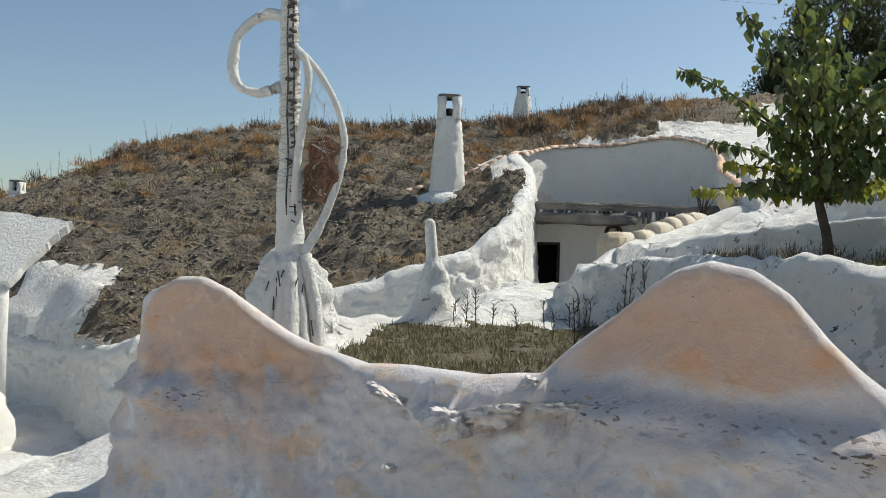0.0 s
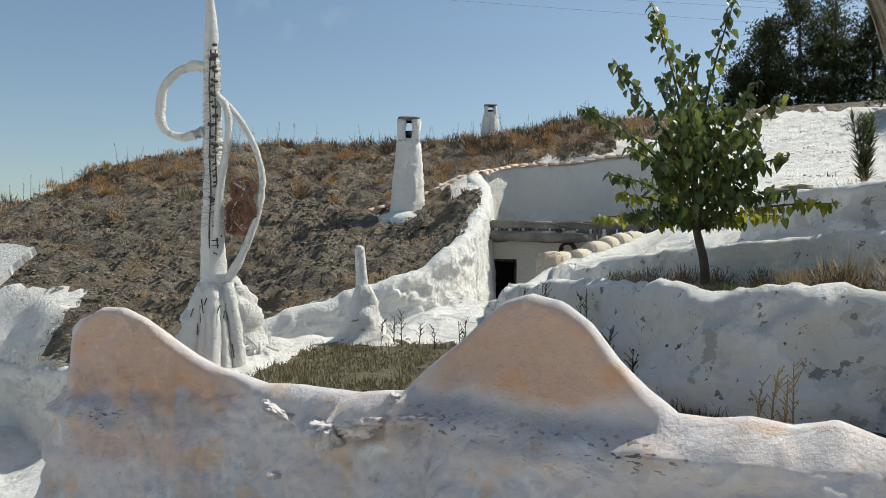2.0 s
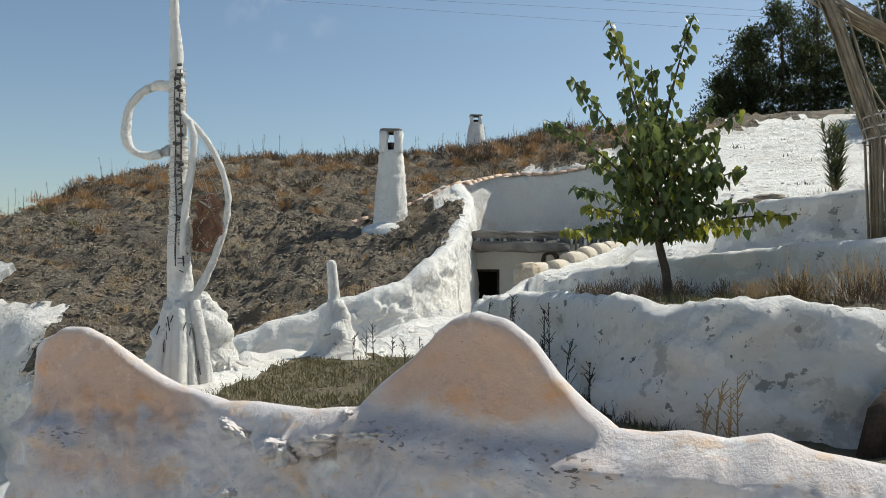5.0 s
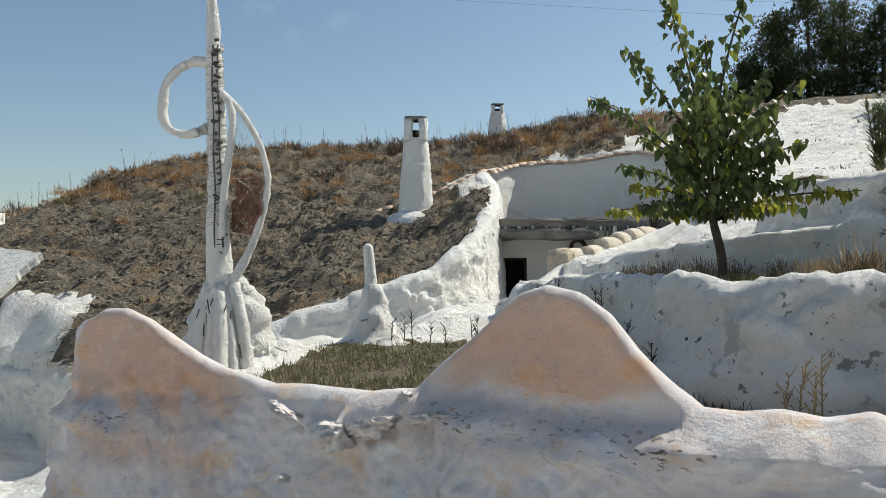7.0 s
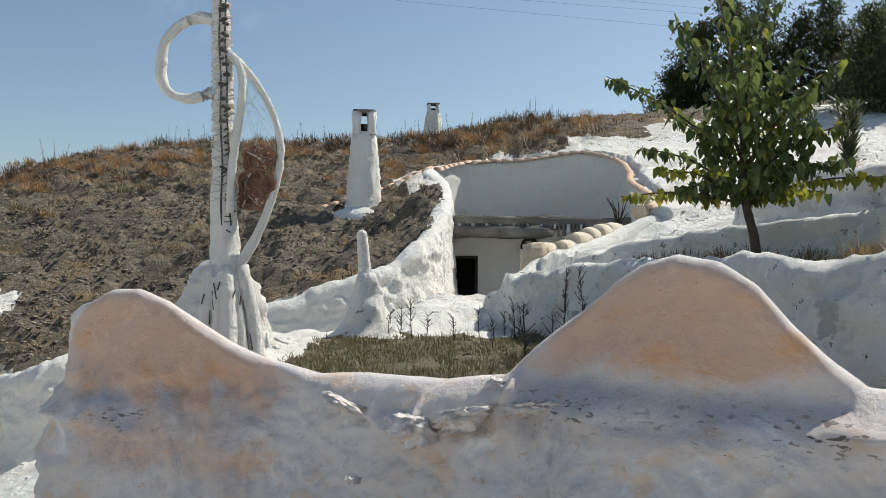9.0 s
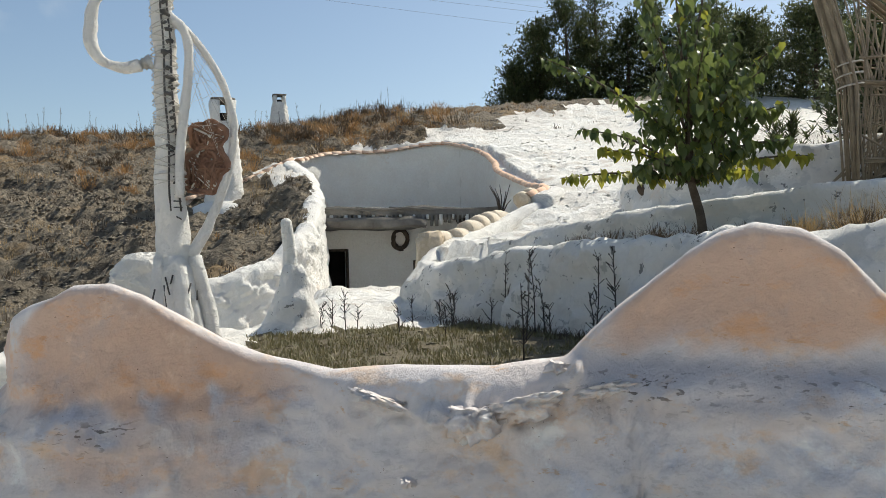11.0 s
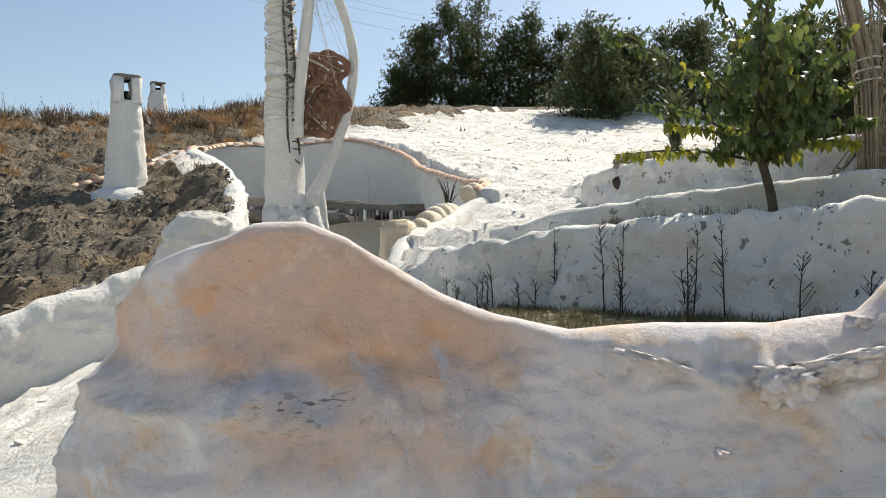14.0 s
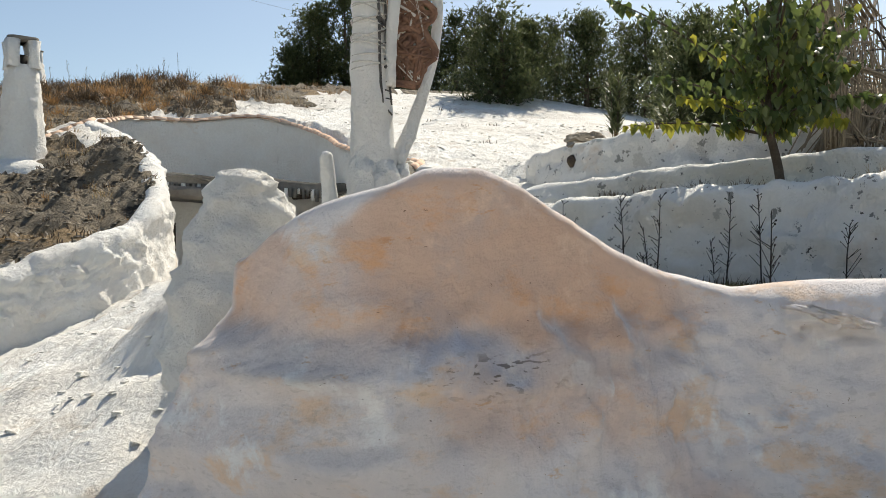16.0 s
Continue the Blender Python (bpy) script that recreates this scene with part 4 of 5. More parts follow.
# ---- slab canopy on posts ----
pn = thing("slab_canopy", (-8.15, 15.0, -1.95), "ragged white slab canopy on white posts by the low wall", "canopy")
bm = bmesh.new()
edge = [(-3.2, 2.74), (-2.0, 2.70), (-0.81, 2.68), (0.2, 2.66), (0.40, 3.0), (0.58, 3.3), (0.66, 3.45), (0.78, 3.62), (0.96, 3.79), (0.66, 3.83), (0.1, 3.90), (-0.9, 3.99), (-1.9, 4.02), (-3.2, 4.06)]
rim_pts = []
for (xa, za), (xb, zb) in zip(edge, edge[1:] + edge[:1]):
    for k in range(4):
        f = k / 4
        rim_pts.append((xa + (xb - xa) * f + rnd.uniform(-0.025, 0.025), za + (zb - za) * f + rnd.uniform(-0.022, 0.022)))
fr = [bm.verts.new((x, (z - 2.68) * 0.78, z)) for x, z in rim_pts]
bk = [bm.verts.new((v.co.x, v.co.y + 0.12, v.co.z - 0.13)) for v in fr]
bm.faces.new(fr)
bm.faces.new(bk[::-1])
for k in range(len(fr)):
    bm.faces.new((fr[k - 1], fr[k], bk[k], bk[k - 1]))
bmesh.ops.recalc_face_normals(bm, faces=bm.faces)
part("slab", bm, WHITE, pn, smooth=False)
for x, y, lean in ((0.0, 0.12, 0.02), (-0.78, 0.3, -0.12), (-2.4, 0.2, 0.0)):
    part("post", tube(bmesh.new(), [(x, y, 0.3), (x + lean, y, 1.5), (x + 2 * lean, y, 2.66)], [0.14, 0.12, 0.115], 12, 0.02), WHITE, pn)
part("foot", lathe(bmesh.new(), (-0.25, -0.35, 0), [(0.80, -0.45), (0.74, 0.1), (0.62, 0.35), (0.56, 0.55), (0.38, 0.76), (0.12, 0.85)], 26, 0.12, 2.6), WHITE, pn)
part("foot", lathe(bmesh.new(), (-1.2, -0.2, 0), [(0.70, -0.45), (0.62, 0.2), (0.52, 0.6), (0.36, 0.9), (0.12, 1.0)], 26, 0.12, 2.6), WHITE, pn)


# ---- plants ----
def blade(vs, fs, p, d, length, width, bend):
    """One dry blade: two triangles that taper and bend over."""
    side = Vector((d.y, -d.x, 0))
    if side.length < 0.05:
        side = Vector((1, 0, 0))
    side = side.normalized() * width
    mid = p + d * (length * 0.55)
    tip = p + d * length + Vector((bend[0], bend[1], -abs(bend[0]) * 0.6))
    k = len(vs)
    vs += [tuple(p - side), tuple(p + side), tuple(mid + side * 0.7), tuple(mid - side * 0.7), tuple(tip)]
    fs += [(k, k + 1, k + 2, k + 3), (k + 3, k + 2, k + 4)]


def tufts(name, label, mat, spots, blades, length, width, spread, seed, jit=0.10):
    r = random.Random(seed)
    vs, fs = [], []
    for x, y, z, sc in spots:
        for _ in range(blades):
            a = r.uniform(0, 6.283)
            t = r.uniform(0, spread)
            d = Vector((math.cos(a) * t, math.sin(a) * t, 1)).normalized()
            p = Vector((x + r.gauss(0, jit) * sc, y + r.gauss(0, jit) * sc, z - 0.03))
            ln = length * sc * r.uniform(0.45, 1.1)
            blade(vs, fs, p, d, ln, width * r.uniform(0.6, 1.2), (r.uniform(-0.25, 0.25) * ln, r.uniform(-0.25, 0.25) * ln))
    return tagged(mesh_part(name, vs, fs, mat, flat=True), label, "grass", kind="stuff")


rnd = random.Random(11)


def scatter(n, x0, x1, y0, y1, zones, want=None, sc=(0.6, 1.3)):
    xs = np.array([rnd.uniform(x0, x1) for _ in range(n)])
    ys = np.array([rnd.uniform(y0, y1) for _ in range(n)])
    zs, zone = ground_z(xs, ys)
    out = []
    for x, y, z, k in zip(xs, ys, zs, zone):
        if k in zones and (want is None or want(x, y)):
            zz = z + relief(x, y, k)
            out.append((x, y, zz, rnd.uniform(*sc)))
    return out


def patchy(f, lo):
    return lambda x, y: noise.noise(Vector((x * f, y * f, 7.0))) + 0.5 * noise.noise(Vector((x * f * 3, y * f * 3, 1.0))) > lo


def band(x, y):
    """Denser growth in a belt below the crest."""
    return rnd.random() < (0.07 + 0.93 * float(smooth(25.5, 31, y + 0.15 * x)))


tufts("dry_grass", "orange-brown dry grass on the hillside", STRAW, scatter(10000, -22, 14, 17, 43, (2,), lambda x, y: band(x, y) and noise.noise(Vector((x * 0.4, y * 0.4, 3))) > -0.12), 11, 0.22, 0.0065, 1.1, 21)
tufts("pale_grass", "pale straw tufts on the hillside", PALE, scatter(4500, -20, 12, 17, 42, (2,), lambda x, y: noise.noise(Vector((x * 0.3, y * 0.55, 9))) > 0.16), 11, 0.26, 0.0065, 0.9, 22)
tufts("low_scrub", "dark dry scrub on the hillside", SCRUB, scatter(6000, -22, 16, 17, 43, (2,), lambda x, y: noise.noise(Vector((x * 0.5, y * 0.5, 19))) > 0.02), 12, 0.17, 0.014, 1.6, 23)
tufts("garden_weeds", "low withered weeds on the garden soil", HERB, scatter(9000, -1.3, 3.0, 4.4, 10.2, (1,), patchy(1.6, -0.25), (0.5, 1.5)), 8, 0.085, 0.006, 1.5, 24, 0.025)
tufts("terrace_weeds", "withered weeds in the tree bed", SCRUB, scatter(2600, 2.6, 7.5, 4.4, 9.4, (3,), patchy(1.5, 0.12), (0.4, 1.5)), 9, 0.13, 0.004, 1.7, 25, 0.06)
tufts("terrace_grass", "pale dry grass in the tree bed", PALE, scatter(1300, 3.2, 9, 4.3, 9.4, (3,), patchy(1.1, 0.22), (0.4, 1.3)), 10, 0.18, 0.0025, 1.5, 26, 0.08)
tufts("green_weeds", "fresh green weeds at the foot of the tree", GREEN, scatter(260, 3.2, 4.9, 6.3, 7.6, (3,), None, (0.6, 1.3)), 8, 0.11, 0.008, 1.2, 27)
tufts("slope_weeds", "sparse weeds on the limewashed slope", SCRUB, scatter(60, 8.5, 22, 20, 34, (0,), patchy(0.35, 0.3), (0.8, 1.8)), 9, 0.2, 0.014, 1.2, 28)


def bushes(name, label, mat, spots, seed, count=150, width=0.010, length=0.22):
    r = random.Random(seed)
    vs, fs = [], []
    for x, y, z, sc in spots:
        for _ in range(count):
            u = Vector((r.gauss(0, 1), r.gauss(0, 1), abs(r.gauss(0, 1)))).normalized()
            p = Vector((x, y, z)) + Vector((u.x * 0.42, u.y * 0.42, u.z * 0.30)) * sc * r.uniform(0.2, 1.0)
            d = (u + Vector((r.gauss(0, 0.4), r.gauss(0, 0.4), 0.5))).normalized()
            blade(vs, fs, p, d, length * sc * r.uniform(0.5, 1.2), width, (r.uniform(-0.03, 0.03), r.uniform(-0.03, 0.03)))
    return tagged(mesh_part(name, vs, fs, mat, flat=True), label, "shrub", kind="stuff")


bushes("dry_bushes", "brown dry bushes along the hill crest", SCRUB, scatter(420, -20, 9, 28, 41, (2,), lambda x, y: y > 33 - 0.35 * x or rnd.random() < 0.2, (0.7, 1.6)), 31)
bushes("straw_bushes", "orange straw bushes on the hill", STRAW, scatter(330, -20, 10, 24, 40, (2,), lambda x, y: band(x, y), (0.6, 1.3)), 32)
bushes("terrace_bushes", "dark twiggy dead bushes along the terrace", SCRUB, [(x, y, gz(x, y) - 0.02, sc) for x, y, sc in ((3.3, 8.75, 0.7), (3.15, 9.15, 0.6), (3.55, 8.25, 0.75), (3.75, 7.9, 0.7), (4.1, 7.55, 0.6), (2.95, 9.0, 0.55), (3.05, 8.5, 0.5), (3.4, 8.0, 0.55), (4.5, 7.25, 0.6), (4.2, 6.2, 0.8), (4.55, 5.8, 0.85), (4.9, 5.9, 0.8), (4.4, 6.6, 0.7), (5.3, 5.6, 0.8), (7.2, 12.2, 0.9), (7.6, 12.4, 1.0), (7.0, 11.6, 0.7), (8.0, 11.6, 0.9), (6.9, 12.7, 0.8), (8.6, 11.2, 1.0))], 34, 420, 0.0035, 0.17)
bushes("terrace_straw", "pale dry brush in the tree bed and on the upper terrace", PALE, [(x, y, gz(x, y) - 0.02, sc) for x, y, sc in ((4.35, 6.4, 0.9), (4.75, 6.1, 0.95), (5.1, 5.8, 0.8), (7.4, 11.9, 0.9), (7.0, 12.4, 0.8), (8.2, 12.0, 1.0), (4.0, 6.6, 0.6))], 35, 300, 0.003, 0.30)
bushes("olive_bushes", "dull green bushes on the hillside", HERB, [(x, y, gz(x, y), s) for x, y, s in ((-7.6, 27.5, 1.0), (-10.5, 26.5, 0.8), (-6.9, 27.8, 0.7), (-13, 30, 0.9))], 33)


def clods(name, label, mat, spots, seed, size):
    """Small angular stones and clods, joined."""
    r = random.Random(seed)
    vs, fs = [], []
    for x, y, z, sc in spots:
        k = len(vs)
        a0 = r.uniform(0, 6.28)
        w, h = size * sc, size * sc * r.uniform(0.2, 0.45)
        for j in range(5):
            a = a0 + j * 1.2566
            q = w * r.uniform(0.7, 1.2)
            vs.append((x + q * math.cos(a), y + q * math.sin(a), z - 0.3 * h))
        for j in range(5):
            a = a0 + 0.4 + j * 1.2566
            q = w * r.uniform(0.55, 0.95)
            vs.append((x + q * math.cos(a), y + q * math.sin(a), z + h * r.uniform(0.6, 1.0)))
        for j in range(5):
            fs.append((k + j, k + (j + 1) % 5, k + 5 + (j + 1) % 5, k + 5 + j))
        fs.append(tuple(range(k + 5, k + 10)))
    return tagged(mesh_part(name, vs, fs, mat, flat=True), label, "stones", kind="stuff")


clods("hill_stones", "grey-brown stones on the hillside", ROCKM, scatter(34000, -14, 9, 14.6, 36, (2,), patchy(0.7, -0.3), (0.3, 1.6)), 41, 0.042)
clods("white_stones", "limewashed stones on the white ground", WGROUND, scatter(5000, -5, 20, 6, 33, (0,), patchy(0.6, -0.1), (0.3, 1.7)), 42, 0.038)
clods("soil_clods", "dark clods of garden soil", SOIL, scatter(1500, -1.3, 10, 3, 10, (1, 3), None, (0.4, 1.5)), 43, 0.03)


def dry_stalk(at, height, seed, label, mat=TWIG, lean=0.08):
    r = random.Random(seed)
    root = thing("dry_weed", at, label, "weed", "dead weed stalks")
    tip = Vector((r.uniform(-lean, lean), r.uniform(-lean, lean), 1)) * height
    part("stalk", tube(bmesh.new(), [Vector((0, 0, -0.06)), tip * 0.5 + Vector((r.uniform(-0.02, 0.02), 0, 0)), tip], [0.007, 0.005, 0.003], 5), mat, root)
    bm = bmesh.new()
    for k in range(int(24 * height + 6)):
        f = r.uniform(0.15, 1.0)
        p = tip * f
        a = r.uniform(0, 6.28)
        q = p + Vector((math.cos(a), math.sin(a), r.uniform(0.5, 1.6))) * r.uniform(0.02, 0.09) * (1.3 - f * 0.7)
        tube(bm, [p, q], [0.0035, 0.0025], 4)
        bmesh.ops.create_icosphere(bm, subdivisions=1, radius=r.uniform(0.003, 0.008), matrix=Matrix.Translation(q))
    tw = part("twig_spray", bm, mat, root)
    tw["kind"] = "stuff"


tufts("wall_foot_weeds", "dark withered weeds along the terrace wall", SCRUB, [(float(np.interp(q, [4.5, 5.2, 6.4, 7.9, 9.6, 11], [2.95, 2.55, 2.35, 2.16, 1.86, 1.5])) - rnd.uniform(0.0, 0.22), q, 0.62, rnd.uniform(0.5, 1.4)) for q in np.linspace(4.4, 10.8, 240)], 9, 0.14, 0.005, 1.2, 29, 0.04)
STALKS = [(1.55, 9.2, 0.42), (1.66, 9.5, 0.36), (1.48, 9.35, 0.30), (1.75, 9.75, 0.34), (1.98, 9.3, 0.38), (1.92, 9.0, 0.26), (2.02, 8.75, 0.82), (1.99, 8.0, 0.82), (1.95, 7.7, 0.5), (2.08, 7.85, 0.28), (1.6, 7.35, 0.77), (2.12, 7.05, 0.72), (2.16, 6.75, 0.8), (2.2, 7.2, 0.4), (0.98, 5.99, 0.55),
          (2.2, 6.1, 0.5), (0.28, 9.5, 0.36), (0.4, 9.3, 0.45), (0.15, 9.35, 0.30), (0.6, 9.7, 0.25), (1.1, 8.1, 0.3), (0.8, 8.6, 0.28), (2.3, 5.6, 0.35), (1.2, 9.5, 0.32)]
for i, (x, y, h) in enumerate(STALKS):
    dry_stalk((x, y, 0.62), h, 100 + i, "tall dark dead weed stalk in the garden" if h > 0.55 else "short dark dead weed in the garden")
for i, (x, y, h) in enumerate(((2.8, 4.25, 0.42), (2.86, 4.2, 0.36), (2.93, 4.22, 0.44), (2.75, 4.3, 0.3))):
    dry_stalk((x, y, 0.62), h, 140 + i, "pale dry weed beside the terrace wall", PALE, 0.15)

# tall seed stalks that stand against the sky
r9 = random.Random(77)
for i in range(70):
    x = r9.uniform(-20, 8)
    y = 37 + r9.uniform(-4, 3.5) + 0.12 * x
    dry_stalk((x, y, gz(x, y) - 0.05), r9.uniform(0.6, 1.35), 200 + i, "thin dead seed stalk on the hill crest", SCRUB, 0.2)


# leaf shapes
def leaf_geo(length, width, fold, droop):
    """A heart-shaped leaf along +y, folded on its midrib: points and faces."""
    mid = [(0, 0.0, 0), (0, 0.35 * length, 0.02 * length), (0, 0.7 * length, -droop * 0.4 * length), (0, length, -droop * length)]
    left = [(-0.34 * width, -0.08 * length, fold * 0.5), (-0.52 * width, 0.28 * length, fold), (-0.30 * width, 0.68 * length, fold * 0.5 - droop * 0.4 * length)]
    v = mid + left + [(-x, y, z) for x, y, z in left]
    f = [(0, 1, 5, 4), (1, 2, 6, 5), (2, 3, 6), (1, 0, 7, 8), (2, 1, 8, 9), (3, 2, 9)]
    return v, f


def leaf_mesh(i, mat):
    v, f = leaf_geo(0.100 + 0.012 * (i % 3), 0.078, 0.016 + 0.006 * (i % 2), 0.15 + 0.12 * (i % 3))
    me = bpy.data.meshes.new("leaf")
    me.from_pydata(v, [], f)
    me.materials.append(mat)
    me.polygons.foreach_set("use_smooth", [True] * len(f))
    return me


def mulberry():
    r = random.Random(5)
    root = thing("mulberry_tree", (3.45, 7.3, 1.40), "young mulberry tree with green and yellowing leaves in a weedy bed", "tree")
    trunk = bez([(0, 0, -0.1), (-0.025, 0.02, 0.3), (-0.085, 0.06, 0.62), (-0.10, 0.07, 1.0), (-0.09, 0.06, 1.5), (-0.12, 0.05, 2.0)], 5)
    part("trunk", tube(bmesh.new(), trunk, [float(lin(k, [0, 6, 15, 25], [0.050, 0.042, 0.030, 0.012])) for k in range(len(trunk))], 10, 0.006, 14), BARK, root)
    # right/left in the plan, depth, height; the flag marks a yellowing low branch
    tips = [(-1.04, 1.25, 2.06, 0, 0.95), (-0.92, 1.15, 0.77, 1, 0.62), (-1.14, -0.85, 2.06, 0, 1.0), (-0.76, -0.7, 2.62, 0, 1.2), (-0.35, 0.4, 2.25, 0, 1.3), (0.3, 0.1, 2.95, 0, 1.4), (0.55, 0.1, 2.12, 0, 1.1), (0.55, -0.45, 1.85, 0, 0.95), (-0.2, -0.1, 2.36, 0, 1.5),
            (1.34, 0.0, 0.89, 1, 0.66), (0.95, 0.45, 0.78, 1, 0.6), (0.68, -0.34, 0.98, 0, 0.62), (0.55, 0.85, 1.1, 0, 0.75), (-0.75, 0.65, 1.0, 1, 0.7), (-0.85, -0.2, 0.72, 0, 0.62), (0.35, -0.85, 0.9, 0, 0.7), (-0.75, 0.2, 1.45, 0, 0.8), (0.62, 0.3, 1.45, 0, 0.85), (0.1, -0.7, 1.5, 0, 0.9), (-0.5, -0.55, 1.6, 0, 0.9), (-0.45, -0.8, 1.9, 0, 1.0), (0.2, 0.65, 1.95, 0, 1.1), (-0.8, 0.9, 1.25, 0, 0.7), (0.6, -0.5, 1.3, 0, 0.8), (-0.45, 0.3, 0.72, 0, 0.6), (0.4, 0.2, 0.70, 0, 0.6), (-0.35, -0.5, 0.78, 0, 0.6)]
    spots = []
    for dx, dy, h, yel, h0 in tips:
        start = Vector((float(np.interp(h0, [0, 0.6, 1, 2], [0, -0.085, -0.10, -0.12])), float(np.interp(h0, [0, 0.6, 1, 2], [0, 0.06, 0.07, 0.05])), h0))
        end = Vector((dx, dy, h))
        mid = start.lerp(end, 0.5) + Vector((0, 0, 0.10 if not yel else 0.07))
        c = bez([start, mid, end], 6)
        limb = part("limb", tube(bmesh.new(), c, [0.018 - 0.014 * k / (len(c) - 1) for k in range(len(c))], 6), BARK, root)
        n = int(18 + 26 * (end - start).length)
        for k in range(n):
            f = 0.18 + 0.82 * k / n
            p = c[min(len(c) - 1, int(f * (len(c) - 1)))].lerp(c[min(len(c) - 1, int(f * (len(c) - 1)) + 1)], (f * (len(c) - 1)) % 1)
            a = r.uniform(0, 6.28)
            wide = 0.13 if f < 0.8 else 0.06
            off = Vector((math.cos(a), math.sin(a), r.uniform(-0.6, 0.5))) * r.uniform(0.02, wide)
            spots.append((p + off, a, yel and r.random() < 0.8 or r.random() < 0.08, limb))
    for k in range(480):
        u = Vector((r.gauss(0, 1), r.gauss(0, 1), r.gauss(0, 1))).normalized() * r.uniform(0.2, 1) ** 0.5
        h = 1.30 + u.z * 0.62
        w = 0.58 - 0.14 * abs(u.z)
        spots.append((Vector((u.x * w - 0.03, u.y * w, h)), r.uniform(0, 6.28), r.random() < 0.04, root))
    meshes = [leaf_mesh(i, LEAF) for i in range(4)]
    ymeshes = [leaf_mesh(i, LEAFY) for i in range(3)]
    r.shuffle(spots)
    for i, (p, a, yel, owner) in enumerate(spots):
        tilt = r.uniform(-1.45, -0.45)
        sc = r.uniform(0.65, 1.15)
        m = Matrix.Translation(p) @ Euler((tilt, r.uniform(-0.4, 0.4), a)).to_matrix().to_4x4() @ Matrix.Scale(sc, 4)
        if i < 300:
            ob = new("leaf", (ymeshes if yel else meshes)[i % 3])
            ob.parent = owner
            ob.matrix_local = m
        else:
            v, f = leaf_geo(0.106, 0.080, 0.02, 0.2)
            vs_, fs_ = (ylist if yel else glist)
            k = len(vs_)
            vs_ += [tuple(m @ Vector(q)) for q in v]
            fs_ += [tuple(k + j for j in q) for q in f]
    ob = mesh_part("foliage", glist[0], glist[1], LEAF, root)
    ob["kind"] = "stuff"
    ob = mesh_part("yellow_foliage", ylist[0], ylist[1], LEAFY, root, "yellowing leaves of the low branches")
    ob["kind"] = "stuff"


glist, ylist = ([], []), ([], [])
mulberry()


def pine(at, height, width, seed):
    r = random.Random(seed)
    root = thing("pine_tree", at, "dark green pine on the crest of the hill", "tree", "pines on the crest")
    part("trunk", tube(bmesh.new(), [(0, 0, -0.4), (0.05, 0, height * 0.5), (0, 0.05, height * 0.95)], [0.16, 0.1, 0.03], 7), BARK, root)
    bm = bmesh.new()
    vs, fs = [], []
    for j in range(82):
        f = r.uniform(0.0, 1.0) ** 1.15
        h = height * (0.02 + 0.92 * f)
        a = r.uniform(0, 6.283)
        reach = width * (0.62 * (1 - f ** 1.6) ** 0.7 + 0.10) * r.uniform(0.5, 1.15)
        tipp = Vector((math.cos(a) * reach, math.sin(a) * reach, h + r.uniform(0.1, 0.7) * (0.4 + f)))
        base = Vector((0, 0, h - 0.25))
        if j % 3 == 0:
            tube(bm, [base, tipp], [0.03, 0.008], 4)
        for k in range(34):
            q = base.lerp(tipp, r.uniform(0.25, 1.03)) + Vector((r.gauss(0, 0.27), r.gauss(0, 0.27), r.gauss(0, 0.2)))
            for _ in range(5):
                d = Vector((r.gauss(0, 0.7) + math.cos(a) * 0.3, r.gauss(0, 0.7) + math.sin(a) * 0.3, r.uniform(-0.3, 0.9))).normalized()
                blade(vs, fs, q, d, r.uniform(0.14, 0.30), r.uniform(0.022, 0.045), (0, 0))
    part("branchwork", bm, BARK, root)["kind"] = "stuff"
    mesh_part("crown", vs, fs, NEEDLE, root, flat=True)


PINES = [(18.6, 46.2, 3.0, 2.4), (20.2, 46, 5.4, 3.4), (22.0, 46, 7.4, 3.6), (24.4, 46.6, 7.9, 3.6), (26.3, 46, 6.2, 3.4), (28.2, 46, 7.6, 3.4), (30.3, 45.6, 6.6, 3.4), (32.4, 45, 7.8, 3.6), (34.8, 44, 5.8, 3.6), (37.2, 43.2, 6.8, 3.8), (39.6, 42, 8.0, 3.8),
         (42.5, 41, 7.4, 4.2), (45.5, 40, 8.4, 4.2), (21.0, 48.5, 6.0, 4), (25.4, 49, 7.0, 4), (29.6, 48.6, 6.8, 4), (33.6, 48, 7.0, 4), (20.9, 30.6, 4.2, 3.4), (24.0, 32.2, 3.6, 3.2), (27.5, 31.5, 4.6, 3.4), (31, 30.5, 5.0, 3.8), (15.2, 16.2, 3.2, 2.6), (17.2, 14.0, 3.6, 3.0), (19.5, 17.5, 4.0, 3.2), (22.5, 21.5, 4.2, 3.4)]
for i, (x, y, h, w) in enumerate(PINES):
    pine((x, y, gz(x, y) - 0.1), h, w, 300 + i)


def oleander(at, height, seed):
    r = random.Random(seed)
    root = thing("oleander", at, "dark oleander shrub with narrow leaves above the terrace", "shrub", "oleanders")
    lv, lf = [], []
    for k in range(11):
        a = r.uniform(0, 6.28)
        sp_ = r.uniform(0.05, 0.52)
        tipp = Vector((math.cos(a) * sp_, math.sin(a) * sp_, height * r.uniform(0.7, 1.05)))
        part("stem", tube(bmesh.new(), bez([(0, 0, -0.1), tipp * 0.5 + Vector((0, 0, 0.05)), tipp], 3), 0.009, 5), BARK, root)
        for j in range(48):
            f = r.uniform(0.3, 1.0)
            b = r.uniform(0, 6.28)
            d = Vector((math.cos(b), math.sin(b), r.uniform(0.2, 1.2))).normalized()
            blade(lv, lf, tipp * f, d, r.uniform(0.18, 0.28), 0.018, (0, 0))
    mesh_part("foliage", lv, lf, NEEDLE, root, flat=True)


